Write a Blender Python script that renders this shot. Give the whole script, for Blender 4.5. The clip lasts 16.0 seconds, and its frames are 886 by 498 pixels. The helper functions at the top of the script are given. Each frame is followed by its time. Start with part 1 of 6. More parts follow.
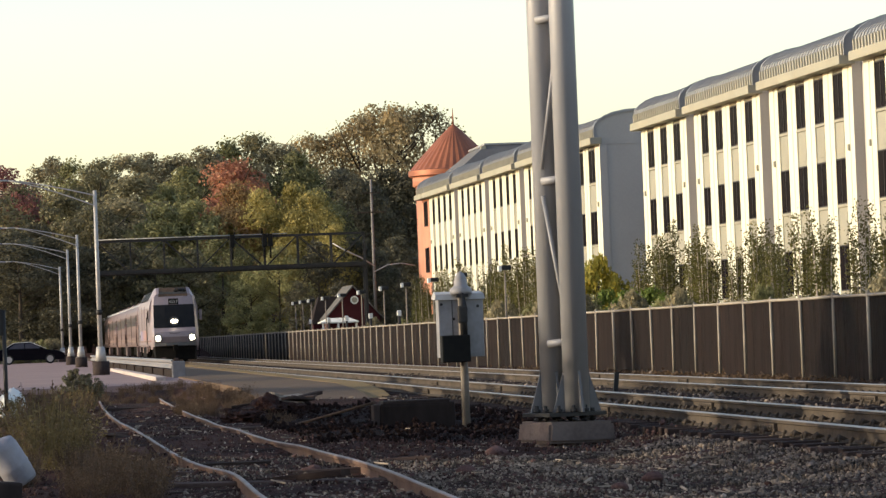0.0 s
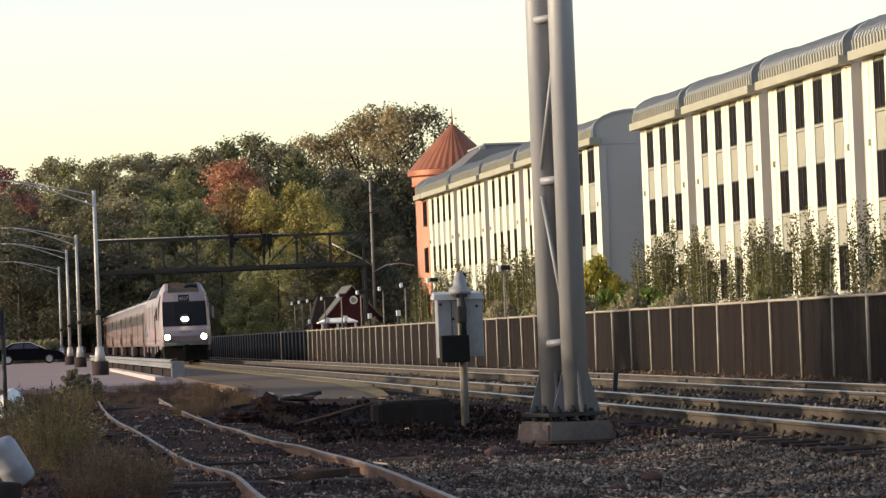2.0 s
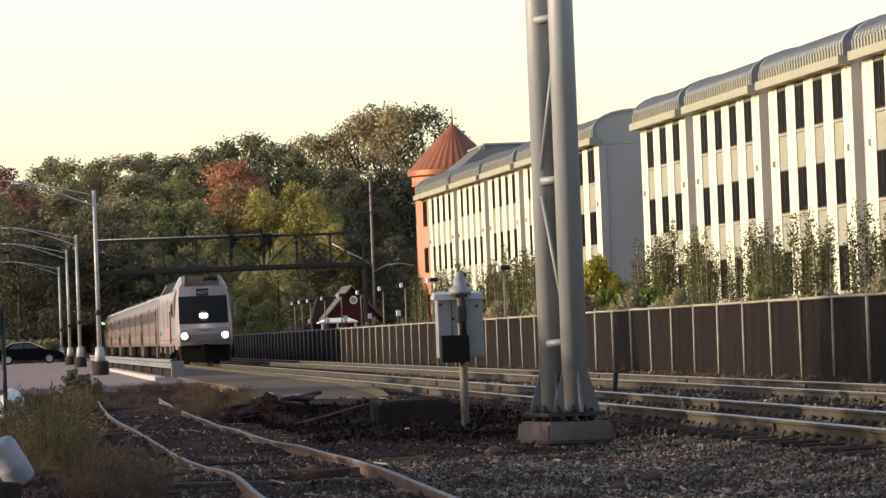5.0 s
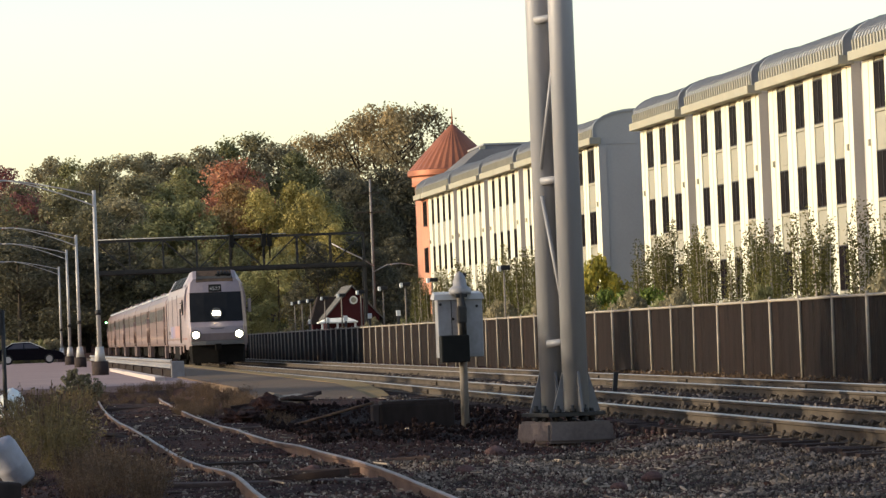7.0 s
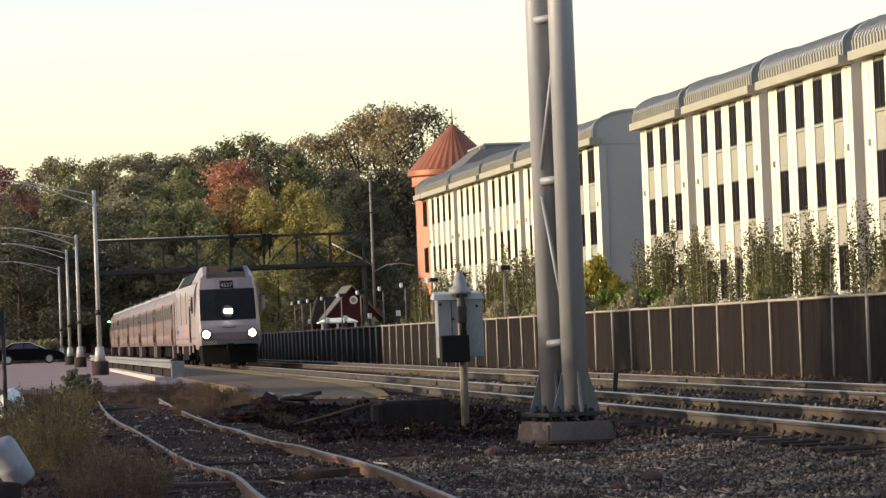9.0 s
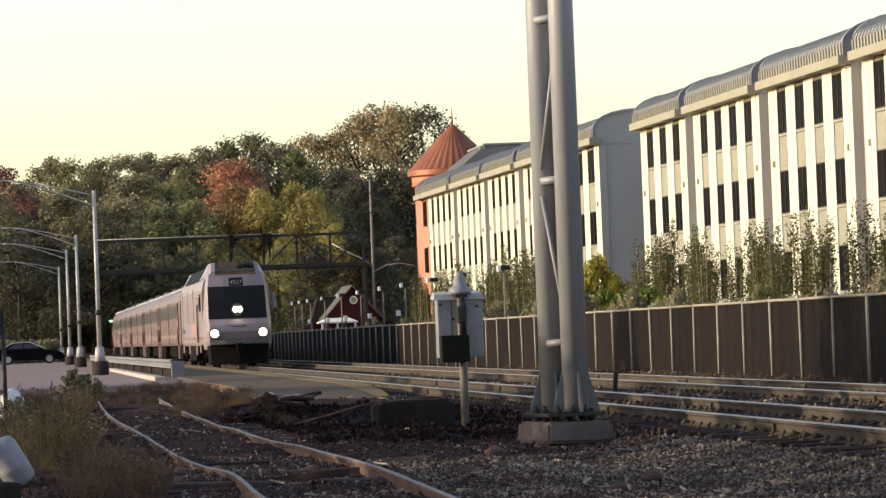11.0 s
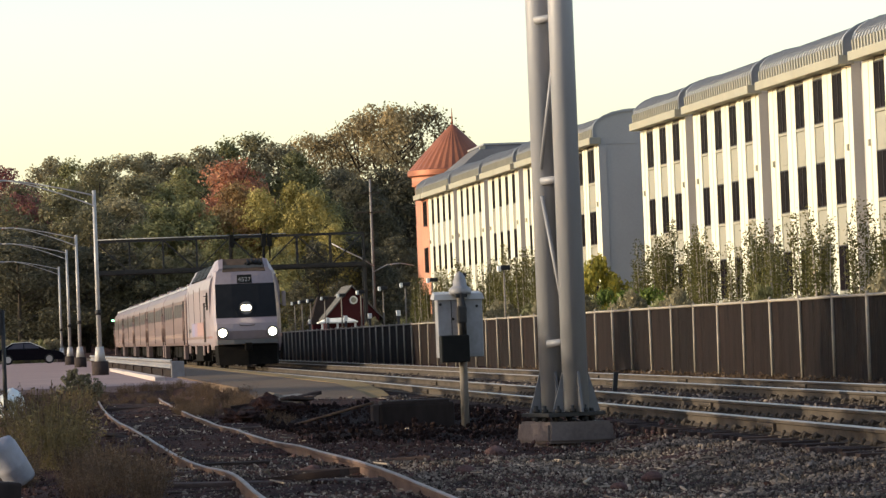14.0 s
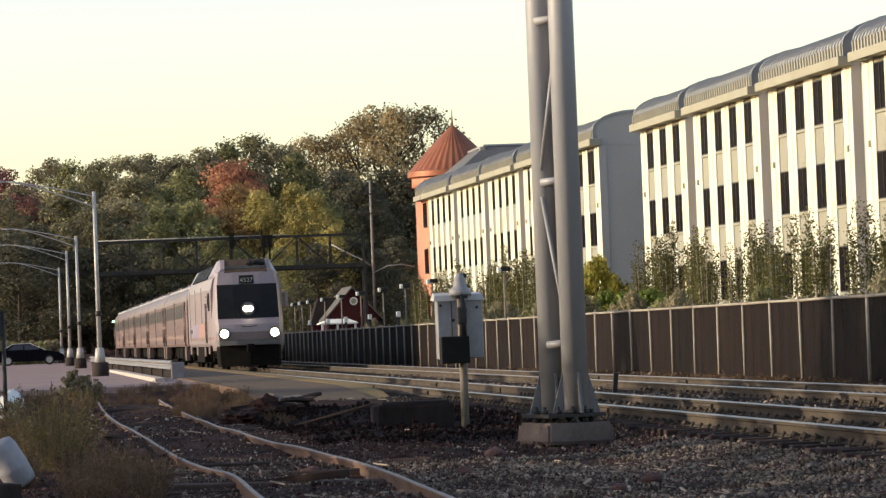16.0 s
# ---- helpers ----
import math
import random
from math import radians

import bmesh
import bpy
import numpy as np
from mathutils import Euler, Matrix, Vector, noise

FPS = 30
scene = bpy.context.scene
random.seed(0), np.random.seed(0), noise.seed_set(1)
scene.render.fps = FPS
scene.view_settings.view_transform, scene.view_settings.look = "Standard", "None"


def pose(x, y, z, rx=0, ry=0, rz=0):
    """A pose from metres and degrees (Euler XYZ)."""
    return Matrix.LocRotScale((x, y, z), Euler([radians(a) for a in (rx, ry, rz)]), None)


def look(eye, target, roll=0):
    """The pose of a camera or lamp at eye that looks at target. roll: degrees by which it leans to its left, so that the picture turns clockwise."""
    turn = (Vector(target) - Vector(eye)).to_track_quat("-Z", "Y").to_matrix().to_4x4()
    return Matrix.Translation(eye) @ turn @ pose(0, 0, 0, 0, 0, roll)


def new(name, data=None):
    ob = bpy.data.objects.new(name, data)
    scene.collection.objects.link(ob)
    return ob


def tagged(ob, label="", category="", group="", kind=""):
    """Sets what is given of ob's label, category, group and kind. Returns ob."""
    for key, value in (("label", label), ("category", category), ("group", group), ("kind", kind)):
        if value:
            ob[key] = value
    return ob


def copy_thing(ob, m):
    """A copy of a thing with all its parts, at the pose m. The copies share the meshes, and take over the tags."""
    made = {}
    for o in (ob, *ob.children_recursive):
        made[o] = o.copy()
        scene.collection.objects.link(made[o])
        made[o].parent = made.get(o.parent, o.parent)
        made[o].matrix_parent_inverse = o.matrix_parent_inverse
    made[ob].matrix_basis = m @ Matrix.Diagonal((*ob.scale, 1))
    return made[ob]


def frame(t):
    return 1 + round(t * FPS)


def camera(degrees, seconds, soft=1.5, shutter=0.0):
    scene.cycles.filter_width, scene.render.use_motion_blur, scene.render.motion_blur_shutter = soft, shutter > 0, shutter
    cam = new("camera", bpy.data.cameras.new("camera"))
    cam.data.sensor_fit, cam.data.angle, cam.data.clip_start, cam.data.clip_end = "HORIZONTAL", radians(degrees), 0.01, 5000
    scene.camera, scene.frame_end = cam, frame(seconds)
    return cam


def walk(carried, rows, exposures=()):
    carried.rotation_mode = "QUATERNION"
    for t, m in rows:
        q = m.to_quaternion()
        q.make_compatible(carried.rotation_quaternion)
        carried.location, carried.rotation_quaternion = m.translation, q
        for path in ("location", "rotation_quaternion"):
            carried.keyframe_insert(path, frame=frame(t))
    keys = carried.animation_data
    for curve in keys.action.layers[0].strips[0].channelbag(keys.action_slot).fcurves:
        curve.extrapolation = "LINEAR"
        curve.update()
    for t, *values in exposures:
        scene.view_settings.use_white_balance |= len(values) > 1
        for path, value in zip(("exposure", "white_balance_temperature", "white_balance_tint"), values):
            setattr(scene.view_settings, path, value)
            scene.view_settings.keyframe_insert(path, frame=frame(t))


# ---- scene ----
import itertools

# ------------------------------------------------------------ camera
# Track direction is +Y, z = 0 is the top of the main rails.
EYE = (0.0, 0.0, 1.10)


def aim(yaw, pitch, roll):
    a, p = radians(yaw), radians(pitch)
    d = Vector((math.sin(a) * math.cos(p), math.cos(a) * math.cos(p), math.sin(p)))
    return look(EYE, Vector(EYE) + d * 100, roll)


cam = camera(13.35, 16.0, soft=1.4)
STILL = aim(6.45, 1.269, -2.25)
walk(cam, [(0.0, aim(6.437, 1.269, -2.25)), (0.35, STILL), (14.6, STILL), (15.0, aim(6.45, 1.278, -2.25)), (15.5, aim(6.45, 1.279, -2.25)), (16.0, aim(6.45, 1.286, -2.25))], exposures=[(0.0, 1.0, 6780, 16), (16.0, 1.0, 6780, 16)])

# ------------------------------------------------------------ sky and sun
SUN_ELEV, SUN_TURN = 13.0, 1.0      # degrees up; degrees beyond square to the track
world = bpy.data.worlds.new("world")
scene.world = world
world.use_nodes = True
wn = world.node_tree.nodes
sky = wn.new("ShaderNodeTexSky")
sky.sky_type, sky.sun_disc = "NISHITA", False
sky.sun_elevation, sky.sun_rotation = radians(SUN_ELEV), radians(-90 + SUN_TURN)
sky.air_density, sky.dust_density, sky.ozone_density = 1.0, 0.85, 0.9
wn["Background"].inputs["Strength"].default_value = 0.145
world.node_tree.links.new(sky.outputs["Color"], wn["Background"].inputs["Color"])
sun = new("sun", bpy.data.lights.new("sun", "SUN"))
sun.data.energy, sun.data.angle, sun.data.color = 2.5, radians(0.5), (1.0, 0.935, 0.68)
sd = Vector((-math.cos(radians(SUN_TURN)), math.sin(radians(SUN_TURN)), math.tan(radians(SUN_ELEV))))
sun.matrix_world = look(sd * 300, (0, 0, 0))


# ------------------------------------------------------------ materials
def material(name, c1, c2=None, rough=0.7, metal=0.0, scale=2.0, fine=30.0, bump=0.15, dist=0.02, rnd=0.0,
             island=0.0, stretch=(1, 1, 1), coat=0.0, worldspace=False, spec=None):
    """Two-scale noise between two colours, fine relief, and a little change from object to object."""
    m = bpy.data.materials.new(name)
    m.use_nodes = True
    nt = m.node_tree
    n, ln = nt.nodes, nt.links
    b = n["Principled BSDF"]
    c2 = c2 or tuple(v * 0.7 for v in c1)
    co = n.new("ShaderNodeNewGeometry").outputs["Position"] if worldspace else n.new("ShaderNodeTexCoord").outputs["Object"]
    mp = n.new("ShaderNodeMapping")
    mp.inputs["Scale"].default_value = stretch
    ln.new(co, mp.inputs["Vector"])
    t1, t2 = n.new("ShaderNodeTexNoise"), n.new("ShaderNodeTexNoise")
    for t, s in ((t1, scale), (t2, fine)):
        t.inputs["Scale"].default_value, t.inputs["Detail"].default_value = s, 5
        ln.new(mp.outputs["Vector"], t.inputs["Vector"])
    mix = n.new("ShaderNodeMath")
    mix.operation = "MULTIPLY_ADD"
    ln.new(t2.outputs["Fac"], mix.inputs[0])
    mix.inputs[1].default_value = 0.5
    ln.new(t1.outputs["Fac"], mix.inputs[2])
    ramp = n.new("ShaderNodeMapRange")
    ramp.inputs["From Min"].default_value, ramp.inputs["From Max"].default_value = 0.48, 1.02
    ln.new(mix.outputs[0], ramp.inputs["Value"])
    cm = n.new("ShaderNodeMix")
    cm.data_type = "RGBA"
    cm.inputs["A"].default_value, cm.inputs["B"].default_value = (*c1, 1), (*c2, 1)
    ln.new(ramp.outputs["Result"], cm.inputs["Factor"])
    out = cm.outputs["Result"]
    for amount, src in ((rnd, "object"), (island, "island")):
        if not amount:
            continue
        r = n.new("ShaderNodeObjectInfo").outputs["Random"] if src == "object" else n.new("ShaderNodeNewGeometry").outputs["Random Per Island"]
        mr = n.new("ShaderNodeMapRange")
        mr.inputs["To Min"].default_value, mr.inputs["To Max"].default_value = 1 - amount, 1 + amount
        ln.new(r, mr.inputs["Value"])
        hs = n.new("ShaderNodeHueSaturation")
        ln.new(mr.outputs["Result"], hs.inputs["Value"])
        ln.new(out, hs.inputs["Color"])
        out = hs.outputs["Color"]
    ln.new(out, b.inputs["Base Color"])
    b.inputs["Roughness"].default_value, b.inputs["Metallic"].default_value = rough, metal
    b.inputs["Coat Weight"].default_value = coat
    b.inputs["Specular IOR Level"].default_value = spec if spec is not None else (0.5 if rough < 0.45 else 0.3 if rough < 0.65 else 0.1)
    if bump:
        bp = n.new("ShaderNodeBump")
        bp.inputs["Strength"].default_value, bp.inputs["Distance"].default_value = bump, dist
        ln.new(t2.outputs["Fac"], bp.inputs["Height"])
        ln.new(bp.outputs["Normal"], b.inputs["Normal"])
    return m


def glow(name, colour, strength):
    m = bpy.data.materials.new(name)
    m.use_nodes = True
    b = m.node_tree.nodes["Principled BSDF"]
    b.inputs["Base Color"].default_value = (*colour, 1)
    b.inputs["Emission Color"].default_value, b.inputs["Emission Strength"].default_value = (*colour, 1), strength
    return m


def leaves(name, c1, c2, c3):
    """Foliage: colour from leaf to leaf and tree to tree, some light through the leaf."""
    m = bpy.data.materials.new(name)
    m.use_nodes = True
    n, ln = m.node_tree.nodes, m.node_tree.links
    b = n["Principled BSDF"]
    ramp = n.new("ShaderNodeValToRGB")
    e = ramp.color_ramp.elements
    e[0].color, e[1].color = (*c1, 1), (*c3, 1)
    e.new(0.55).color = (*c2, 1)
    nz = n.new("ShaderNodeTexNoise")
    nz.inputs["Scale"].default_value = 0.35
    ln.new(n.new("ShaderNodeTexCoord").outputs["Object"], nz.inputs["Vector"])
    add = n.new("ShaderNodeMath")
    add.operation = "MULTIPLY_ADD"
    ln.new(n.new("ShaderNodeNewGeometry").outputs["Random Per Island"], add.inputs[0])
    add.inputs[1].default_value = 0.5
    sh = n.new("ShaderNodeMath")
    sh.operation = "MULTIPLY_ADD"
    ln.new(nz.outputs["Fac"], sh.inputs[0])
    sh.inputs[1].default_value, sh.inputs[2].default_value = 1.5, -0.5
    ln.new(sh.outputs[0], add.inputs[2])
    ln.new(add.outputs[0], ramp.inputs["Fac"])
    hs = n.new("ShaderNodeHueSaturation")
    mr = n.new("ShaderNodeMapRange")
    mr.inputs["To Min"].default_value, mr.inputs["To Max"].default_value = 0.75, 1.25
    ln.new(n.new("ShaderNodeObjectInfo").outputs["Random"], mr.inputs["Value"])
    ln.new(mr.outputs["Result"], hs.inputs["Value"])
    ln.new(ramp.outputs["Color"], hs.inputs["Color"])
    ln.new(hs.outputs["Color"], b.inputs["Base Color"])
    b.inputs["Roughness"].default_value = 0.6
    b.inputs["Specular IOR Level"].default_value = 0.25
    tr = n.new("ShaderNodeBsdfTranslucent")
    ln.new(hs.outputs["Color"], tr.inputs["Color"])
    mx = n.new("ShaderNodeMixShader")
    mx.inputs[0].default_value = 0.38
    ln.new(b.outputs[0], mx.inputs[1])
    ln.new(tr.outputs[0], mx.inputs[2])
    ln.new(mx.outputs[0], n["Material Output"].inputs["Surface"])
    return m


EARTH = material("earth", (0.0150, 0.0075, 0.0066), (0.092, 0.0440, 0.0360), 0.95, scale=0.9, fine=16, bump=1.0, dist=0.16, worldspace=True)
# Near-black version of the earth; the yard's shade is put into this colour.
SHADE_EARTH = material("shade_dark_earth", (0.0070, 0.004275, 0.00412), (0.030, 0.01568, 0.01391), 0.95, scale=1.1, fine=18, bump=1.0, dist=0.14, worldspace=True)
ASPHALT = material("asphalt", (0.236, 0.1634, 0.1566), (0.310, 0.2185, 0.2081), 0.9, scale=0.3, fine=25, bump=0.3, worldspace=True)
STONE = material("ballast_stone", (0.041, 0.0320, 0.0270), (0.238, 0.186, 0.152), 0.9, scale=0.9, fine=40, island=0.8, worldspace=True)
CLINKER = material("cinder", (0.022, 0.01235, 0.01133), (0.118, 0.06555, 0.05768), 0.95, scale=1, fine=40, island=0.6, worldspace=True)
CHIP = material("pale_chip", (0.20, 0.155, 0.125), (0.42, 0.33, 0.27), 0.9, scale=3, fine=30, island=0.5, worldspace=True)
RAIL_TOP = material("rail_steel", (0.40, 0.3372, 0.3245), (0.26, 0.2185, 0.206), 0.42, 1.0, scale=1, fine=20, bump=0.05)
RAIL_RUST = material("rail_rust", (0.044, 0.0335, 0.0265), (0.100, 0.078, 0.062), 0.85, scale=1, fine=15, bump=0.4, dist=0.01)
RAIL_OLD = material("old_rail_rust", (0.105, 0.0627, 0.04841), (0.19, 0.1187, 0.0927), 0.85, scale=1.2, fine=14, bump=0.5, dist=0.01)
RAIL_WORN = material("rail_worn", (0.25, 0.19, 0.1854), (0.11, 0.0741, 0.06592), 0.5, 0.35, scale=2, fine=15, bump=0.3, dist=0.01)
TIE = material("sleeper_wood", (0.0286, 0.01895, 0.01706), (0.066, 0.04512, 0.0398), 0.95, scale=2, fine=12, bump=0.7, rnd=0.35, stretch=(1, 6, 6))
CONCRETE = material("concrete", (0.2012, 0.1521, 0.1332), (0.1076, 0.07997, 0.0706), 0.9, scale=1.5, fine=20, bump=0.5)
KERB = material("kerb_concrete", (0.50, 0.4275, 0.4017), (0.32, 0.266, 0.2472), 0.9, scale=1.5, fine=20, bump=0.4)
PLATFORM = material("platform_asphalt", (0.1518, 0.09984, 0.06829), (0.1066, 0.07291, 0.05354), 0.9, scale=0.4, fine=20, bump=0.3, worldspace=True)
YELLOW = material("platform_edge_yellow", (0.27, 0.17, 0.066), (0.165, 0.115, 0.062), 0.85, scale=0.8, fine=14, bump=0.3)
GALV = material("galvanised_steel", (0.33, 0.315, 0.325), (0.24, 0.228, 0.236), 0.5, 0.1, scale=0.8, fine=6, bump=0.06, rnd=0.1, stretch=(1, 1, 0.25))
BEAM = material("guardrail_zinc", (0.25, 0.235, 0.245), (0.165, 0.155, 0.162), 0.55, 0.2, scale=1, fine=8, bump=0.05)
PALEPOLE = material("pale_painted_steel", (0.46, 0.435, 0.42), (0.32, 0.30, 0.29), 0.5, 0.1, scale=1, fine=8, bump=0.05)
POSTTAN = material("weathered_tan_steel", (0.25, 0.21, 0.18), (0.15, 0.125, 0.105), 0.7, scale=2, fine=14, bump=0.2)
SPLINTER = material("pale_splinter", (0.15, 0.115, 0.092), (0.36, 0.285, 0.225), 0.95, scale=3, fine=20, island=0.6)
BOXGREY = material("cabinet_paint", (0.31, 0.295, 0.31), (0.19, 0.176, 0.178), 0.55, 0.1, scale=2.5, fine=14, bump=0.1)
DARKSTEEL = material("dark_steel", (0.020, 0.019, 0.020), (0.045, 0.040, 0.038), 0.6, 0.3, scale=2, fine=14, bump=0.2)
BLACKPAINT = material("black_paint", (0.008, 0.008, 0.008), (0.016, 0.015, 0.014), 0.6, spec=0.1, scale=2, fine=14, bump=0.1)
RUSTBOLT = material("rusty_bolt", (0.06, 0.04, 0.03), (0.11, 0.075, 0.055), 0.9, scale=5, fine=40)
FENCE = material("fence_panel_brown", (0.0185, 0.0102, 0.0085), (0.0052, 0.0033, 0.0029), 0.8, scale=0.7, fine=6, bump=0.3, rnd=0.3, stretch=(3, 3, 0.35))
n_, l_ = FENCE.node_tree.nodes, FENCE.node_tree.links
clear, weave = n_.new("ShaderNodeBsdfTransparent"), n_.new("ShaderNodeMixShader")
weave.inputs[0].default_value = 0.09  # open holes of the woven screen
l_.new(n_["Principled BSDF"].outputs[0], weave.inputs[1])
l_.new(clear.outputs[0], weave.inputs[2])
l_.new(weave.outputs[0], n_["Material Output"].inputs["Surface"])
FENCE_POST = material("fence_post_tan", (0.36, 0.31, 0.26), (0.23, 0.195, 0.16), 0.7, scale=2, fine=18, rnd=0.15)
PILASTER = material("cream_panel", (0.66, 0.64, 0.52), (0.58, 0.56, 0.455), 0.75, scale=0.25, fine=5, bump=0.05, rnd=0.03, stretch=(1, 1, 0.3))
SPANDREL = material("beige_panel", (0.30, 0.285, 0.235), (0.255, 0.24, 0.198), 0.8, scale=0.5, fine=8, bump=0.05, rnd=0.05)
GREYWALL = material("grey_render", (0.43, 0.405, 0.385), (0.37, 0.35, 0.332), 0.9, scale=0.3, fine=9, bump=0.15)
CORNICE = material("cornice_stone", (0.33, 0.31, 0.25), (0.275, 0.258, 0.208), 0.8, scale=0.6, fine=9, bump=0.1)
ROOF = material("standing_seam_metal", (0.36, 0.355, 0.36), (0.29, 0.285, 0.29), 0.45, 0.25, scale=0.5, fine=6, bump=0.05)
GLASS = material("dark_window_glass", (0.008, 0.0065, 0.008), (0.014, 0.011, 0.013), 0.25, 0.0, scale=0.6, fine=3, bump=0.0, spec=0.002)
WINFRAME = material("window_frame_bronze", (0.022, 0.018, 0.018), (0.035, 0.029, 0.027), 0.6, 0.1)
BRICK = material("orange_brick", (0.53, 0.25, 0.17), (0.45, 0.2, 0.135), 0.85, scale=0.6, fine=14, bump=0.4)
COPPER = material("copper_roof", (0.36, 0.125, 0.065), (0.24, 0.085, 0.05), 0.5, 0.3, scale=0.5, fine=4, bump=0.1)
SHINGLE = material("grey_shingle", (0.13, 0.12, 0.115), (0.09, 0.085, 0.08), 0.9, scale=1, fine=9)
BARN = material("red_clapboard", (0.062, 0.015, 0.017), (0.044, 0.011, 0.013), 0.8, scale=1, fine=9)
WHITE = material("white_paint", (0.78, 0.77, 0.74), (0.62, 0.60, 0.57), 0.6, scale=1, fine=10, bump=0.05)
BARK = material("bark", (0.10, 0.078, 0.060), (0.045, 0.036, 0.030), 0.95, scale=2, fine=14, bump=0.8, stretch=(1, 1, 0.3))
PALEBARK = material("pale_bark", (0.42, 0.36, 0.30), (0.26, 0.22, 0.18), 0.9, scale=3, fine=20, bump=0.4)
OLDWOOD = material("old_timber", (0.0399, 0.02651, 0.02303), (0.08925, 0.05985, 0.05138), 0.95, scale=2, fine=14, bump=0.6, rnd=0.4, stretch=(1, 6, 6))
POLEWOOD = material("utility_pole_wood", (0.27, 0.25, 0.235), (0.18, 0.165, 0.15), 0.95, scale=2, fine=14, bump=0.5)
STAINLESS = material("stainless_side", (0.2316, 0.1567, 0.1487), (0.1579, 0.1069, 0.1008), 0.42, 0.4, scale=0.6, fine=5, bump=0.05, stretch=(1, 0.2, 2))
LOCOWHITE = material("loco_silver_paint", (0.295, 0.2375, 0.2524), (0.225, 0.1777, 0.1875), 0.4, 0.15, scale=0.7, fine=7, bump=0.04)
LOCOGREY = material("loco_grey_paint", (0.13, 0.125, 0.125), (0.09, 0.085, 0.085), 0.55, 0.1, scale=1, fine=8, bump=0.06)
GRIME = material("underframe_grime", (0.004, 0.0034, 0.003), (0.012, 0.0098, 0.0082), 0.9, 0.1, scale=3, fine=25, bump=0.4)
CARGLASS = material("tinted_glass", (0.012, 0.013, 0.015), (0.02, 0.02, 0.022), 0.06, 0.0, scale=1, fine=3, bump=0.0, spec=0.08)
TRAINWIN = material("train_window_tint", (0.050, 0.043, 0.042), (0.075, 0.066, 0.062), 0.35, 0.0, scale=1, fine=4, bump=0.0)
PINK = material("faded_red_stripe", (0.33, 0.185, 0.17), (0.30, 0.185, 0.17), 0.5, scale=1, fine=8, bump=0)
BLUE = material("blue_stripe", (0.19, 0.18, 0.29), (0.20, 0.19, 0.28), 0.5, scale=1, fine=8, bump=0)
PURPLE = material("purple_stripe", (0.25, 0.18, 0.24), (0.235, 0.175, 0.23), 0.5, scale=1, fine=8, bump=0)
ORANGE = material("orange_stripe", (0.225, 0.148, 0.129), (0.190, 0.130, 0.113), 0.5, scale=1, fine=8, bump=0)
BODYBLACK = material("black_car_paint", (0.004, 0.0035, 0.006), (0.006, 0.005, 0.008), 0.45, 0.0, scale=1, fine=4, bump=0, coat=0.0, spec=0.03)
SALOONGLASS = material("saloon_window_glass", (0.040, 0.038, 0.050), (0.060, 0.057, 0.070), 0.12, 0.0, scale=1, fine=3, bump=0.0, spec=0.3)
GUSSET = material("dark_gusset_steel", (0.16, 0.153, 0.158), (0.115, 0.11, 0.113), 0.6, 0.1, scale=2, fine=10, bump=0.1)
DARKCONC = material("tarred_concrete", (0.060, 0.04465, 0.0412), (0.030, 0.0228, 0.02163), 0.9, scale=1.5, fine=18, bump=0.5, stretch=(1, 1, 0.4))
NEARBLACK = material("near_black_streaked", (0.018, 0.0133, 0.01236), (0.034, 0.02565, 0.02369), 0.95, scale=1.5, fine=18, bump=0.5, stretch=(1, 1, 0.3))
ROOFDARK = material("dark_roof_metal", (0.15, 0.145, 0.15), (0.11, 0.106, 0.11), 0.75, 0.1, scale=0.5, fine=6, bump=0.05)
TYRE = material("tyre_rubber", (0.018, 0.018, 0.018), (0.03, 0.03, 0.03), 0.9)
PLASTIC = material("white_plastic", (0.31, 0.295, 0.33), (0.21, 0.20, 0.225), 0.55, scale=4, fine=18, bump=0.3)
LAMP_ON = glow("headlight_glow", (1.0, 0.935, 0.68), 7)
GREEN_ON = glow("green_marker_glow", (0.2, 1.0, 0.35), 6)
DIGIT = glow("number_glow", (0.24, 0.23, 0.22), 0.05)
LEAF_DARK = leaves("leaves_dark_green", (0.098, 0.0882, 0.05311), (0.172, 0.1519, 0.08362), (0.275, 0.2274, 0.1153))
# Dimmed copy of the dark green; understory shade is put into the leaf colour.
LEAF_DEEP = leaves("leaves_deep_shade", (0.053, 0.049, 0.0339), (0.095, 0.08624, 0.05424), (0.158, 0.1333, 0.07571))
LEAF_GOLD = leaves("leaves_gold", (0.12, 0.135, 0.026), (0.25, 0.215, 0.034), (0.42, 0.315, 0.045))
LEAF_FRESH = leaves("leaves_fresh_green", (0.065, 0.095, 0.020), (0.12, 0.165, 0.032), (0.21, 0.26, 0.055))
LEAF_GREEN = leaves("leaves_green", (0.125, 0.1254, 0.05424), (0.225, 0.2136, 0.09266), (0.34, 0.3038, 0.1356))
LEAF_OLIVE = leaves("leaves_olive", (0.15, 0.1274, 0.0791), (0.25, 0.2107, 0.1243), (0.37, 0.3038, 0.1751))
LEAF_YELLOW = leaves("leaves_yellow", (0.16, 0.1372, 0.0452), (0.30, 0.2401, 0.07458), (0.43, 0.3381, 0.1186))
LEAF_ORANGE = leaves("leaves_orange", (0.38, 0.147, 0.0904), (0.53, 0.2254, 0.1356), (0.57, 0.3332, 0.1695))
LEAF_AMBER = leaves("leaves_amber", (0.25, 0.1421, 0.06215), (0.36, 0.2156, 0.0904), (0.44, 0.3038, 0.1356))
LEAF_RED = leaves("leaves_red", (0.15, 0.05684, 0.0565), (0.225, 0.09212, 0.08136), (0.25, 0.1274, 0.09605))
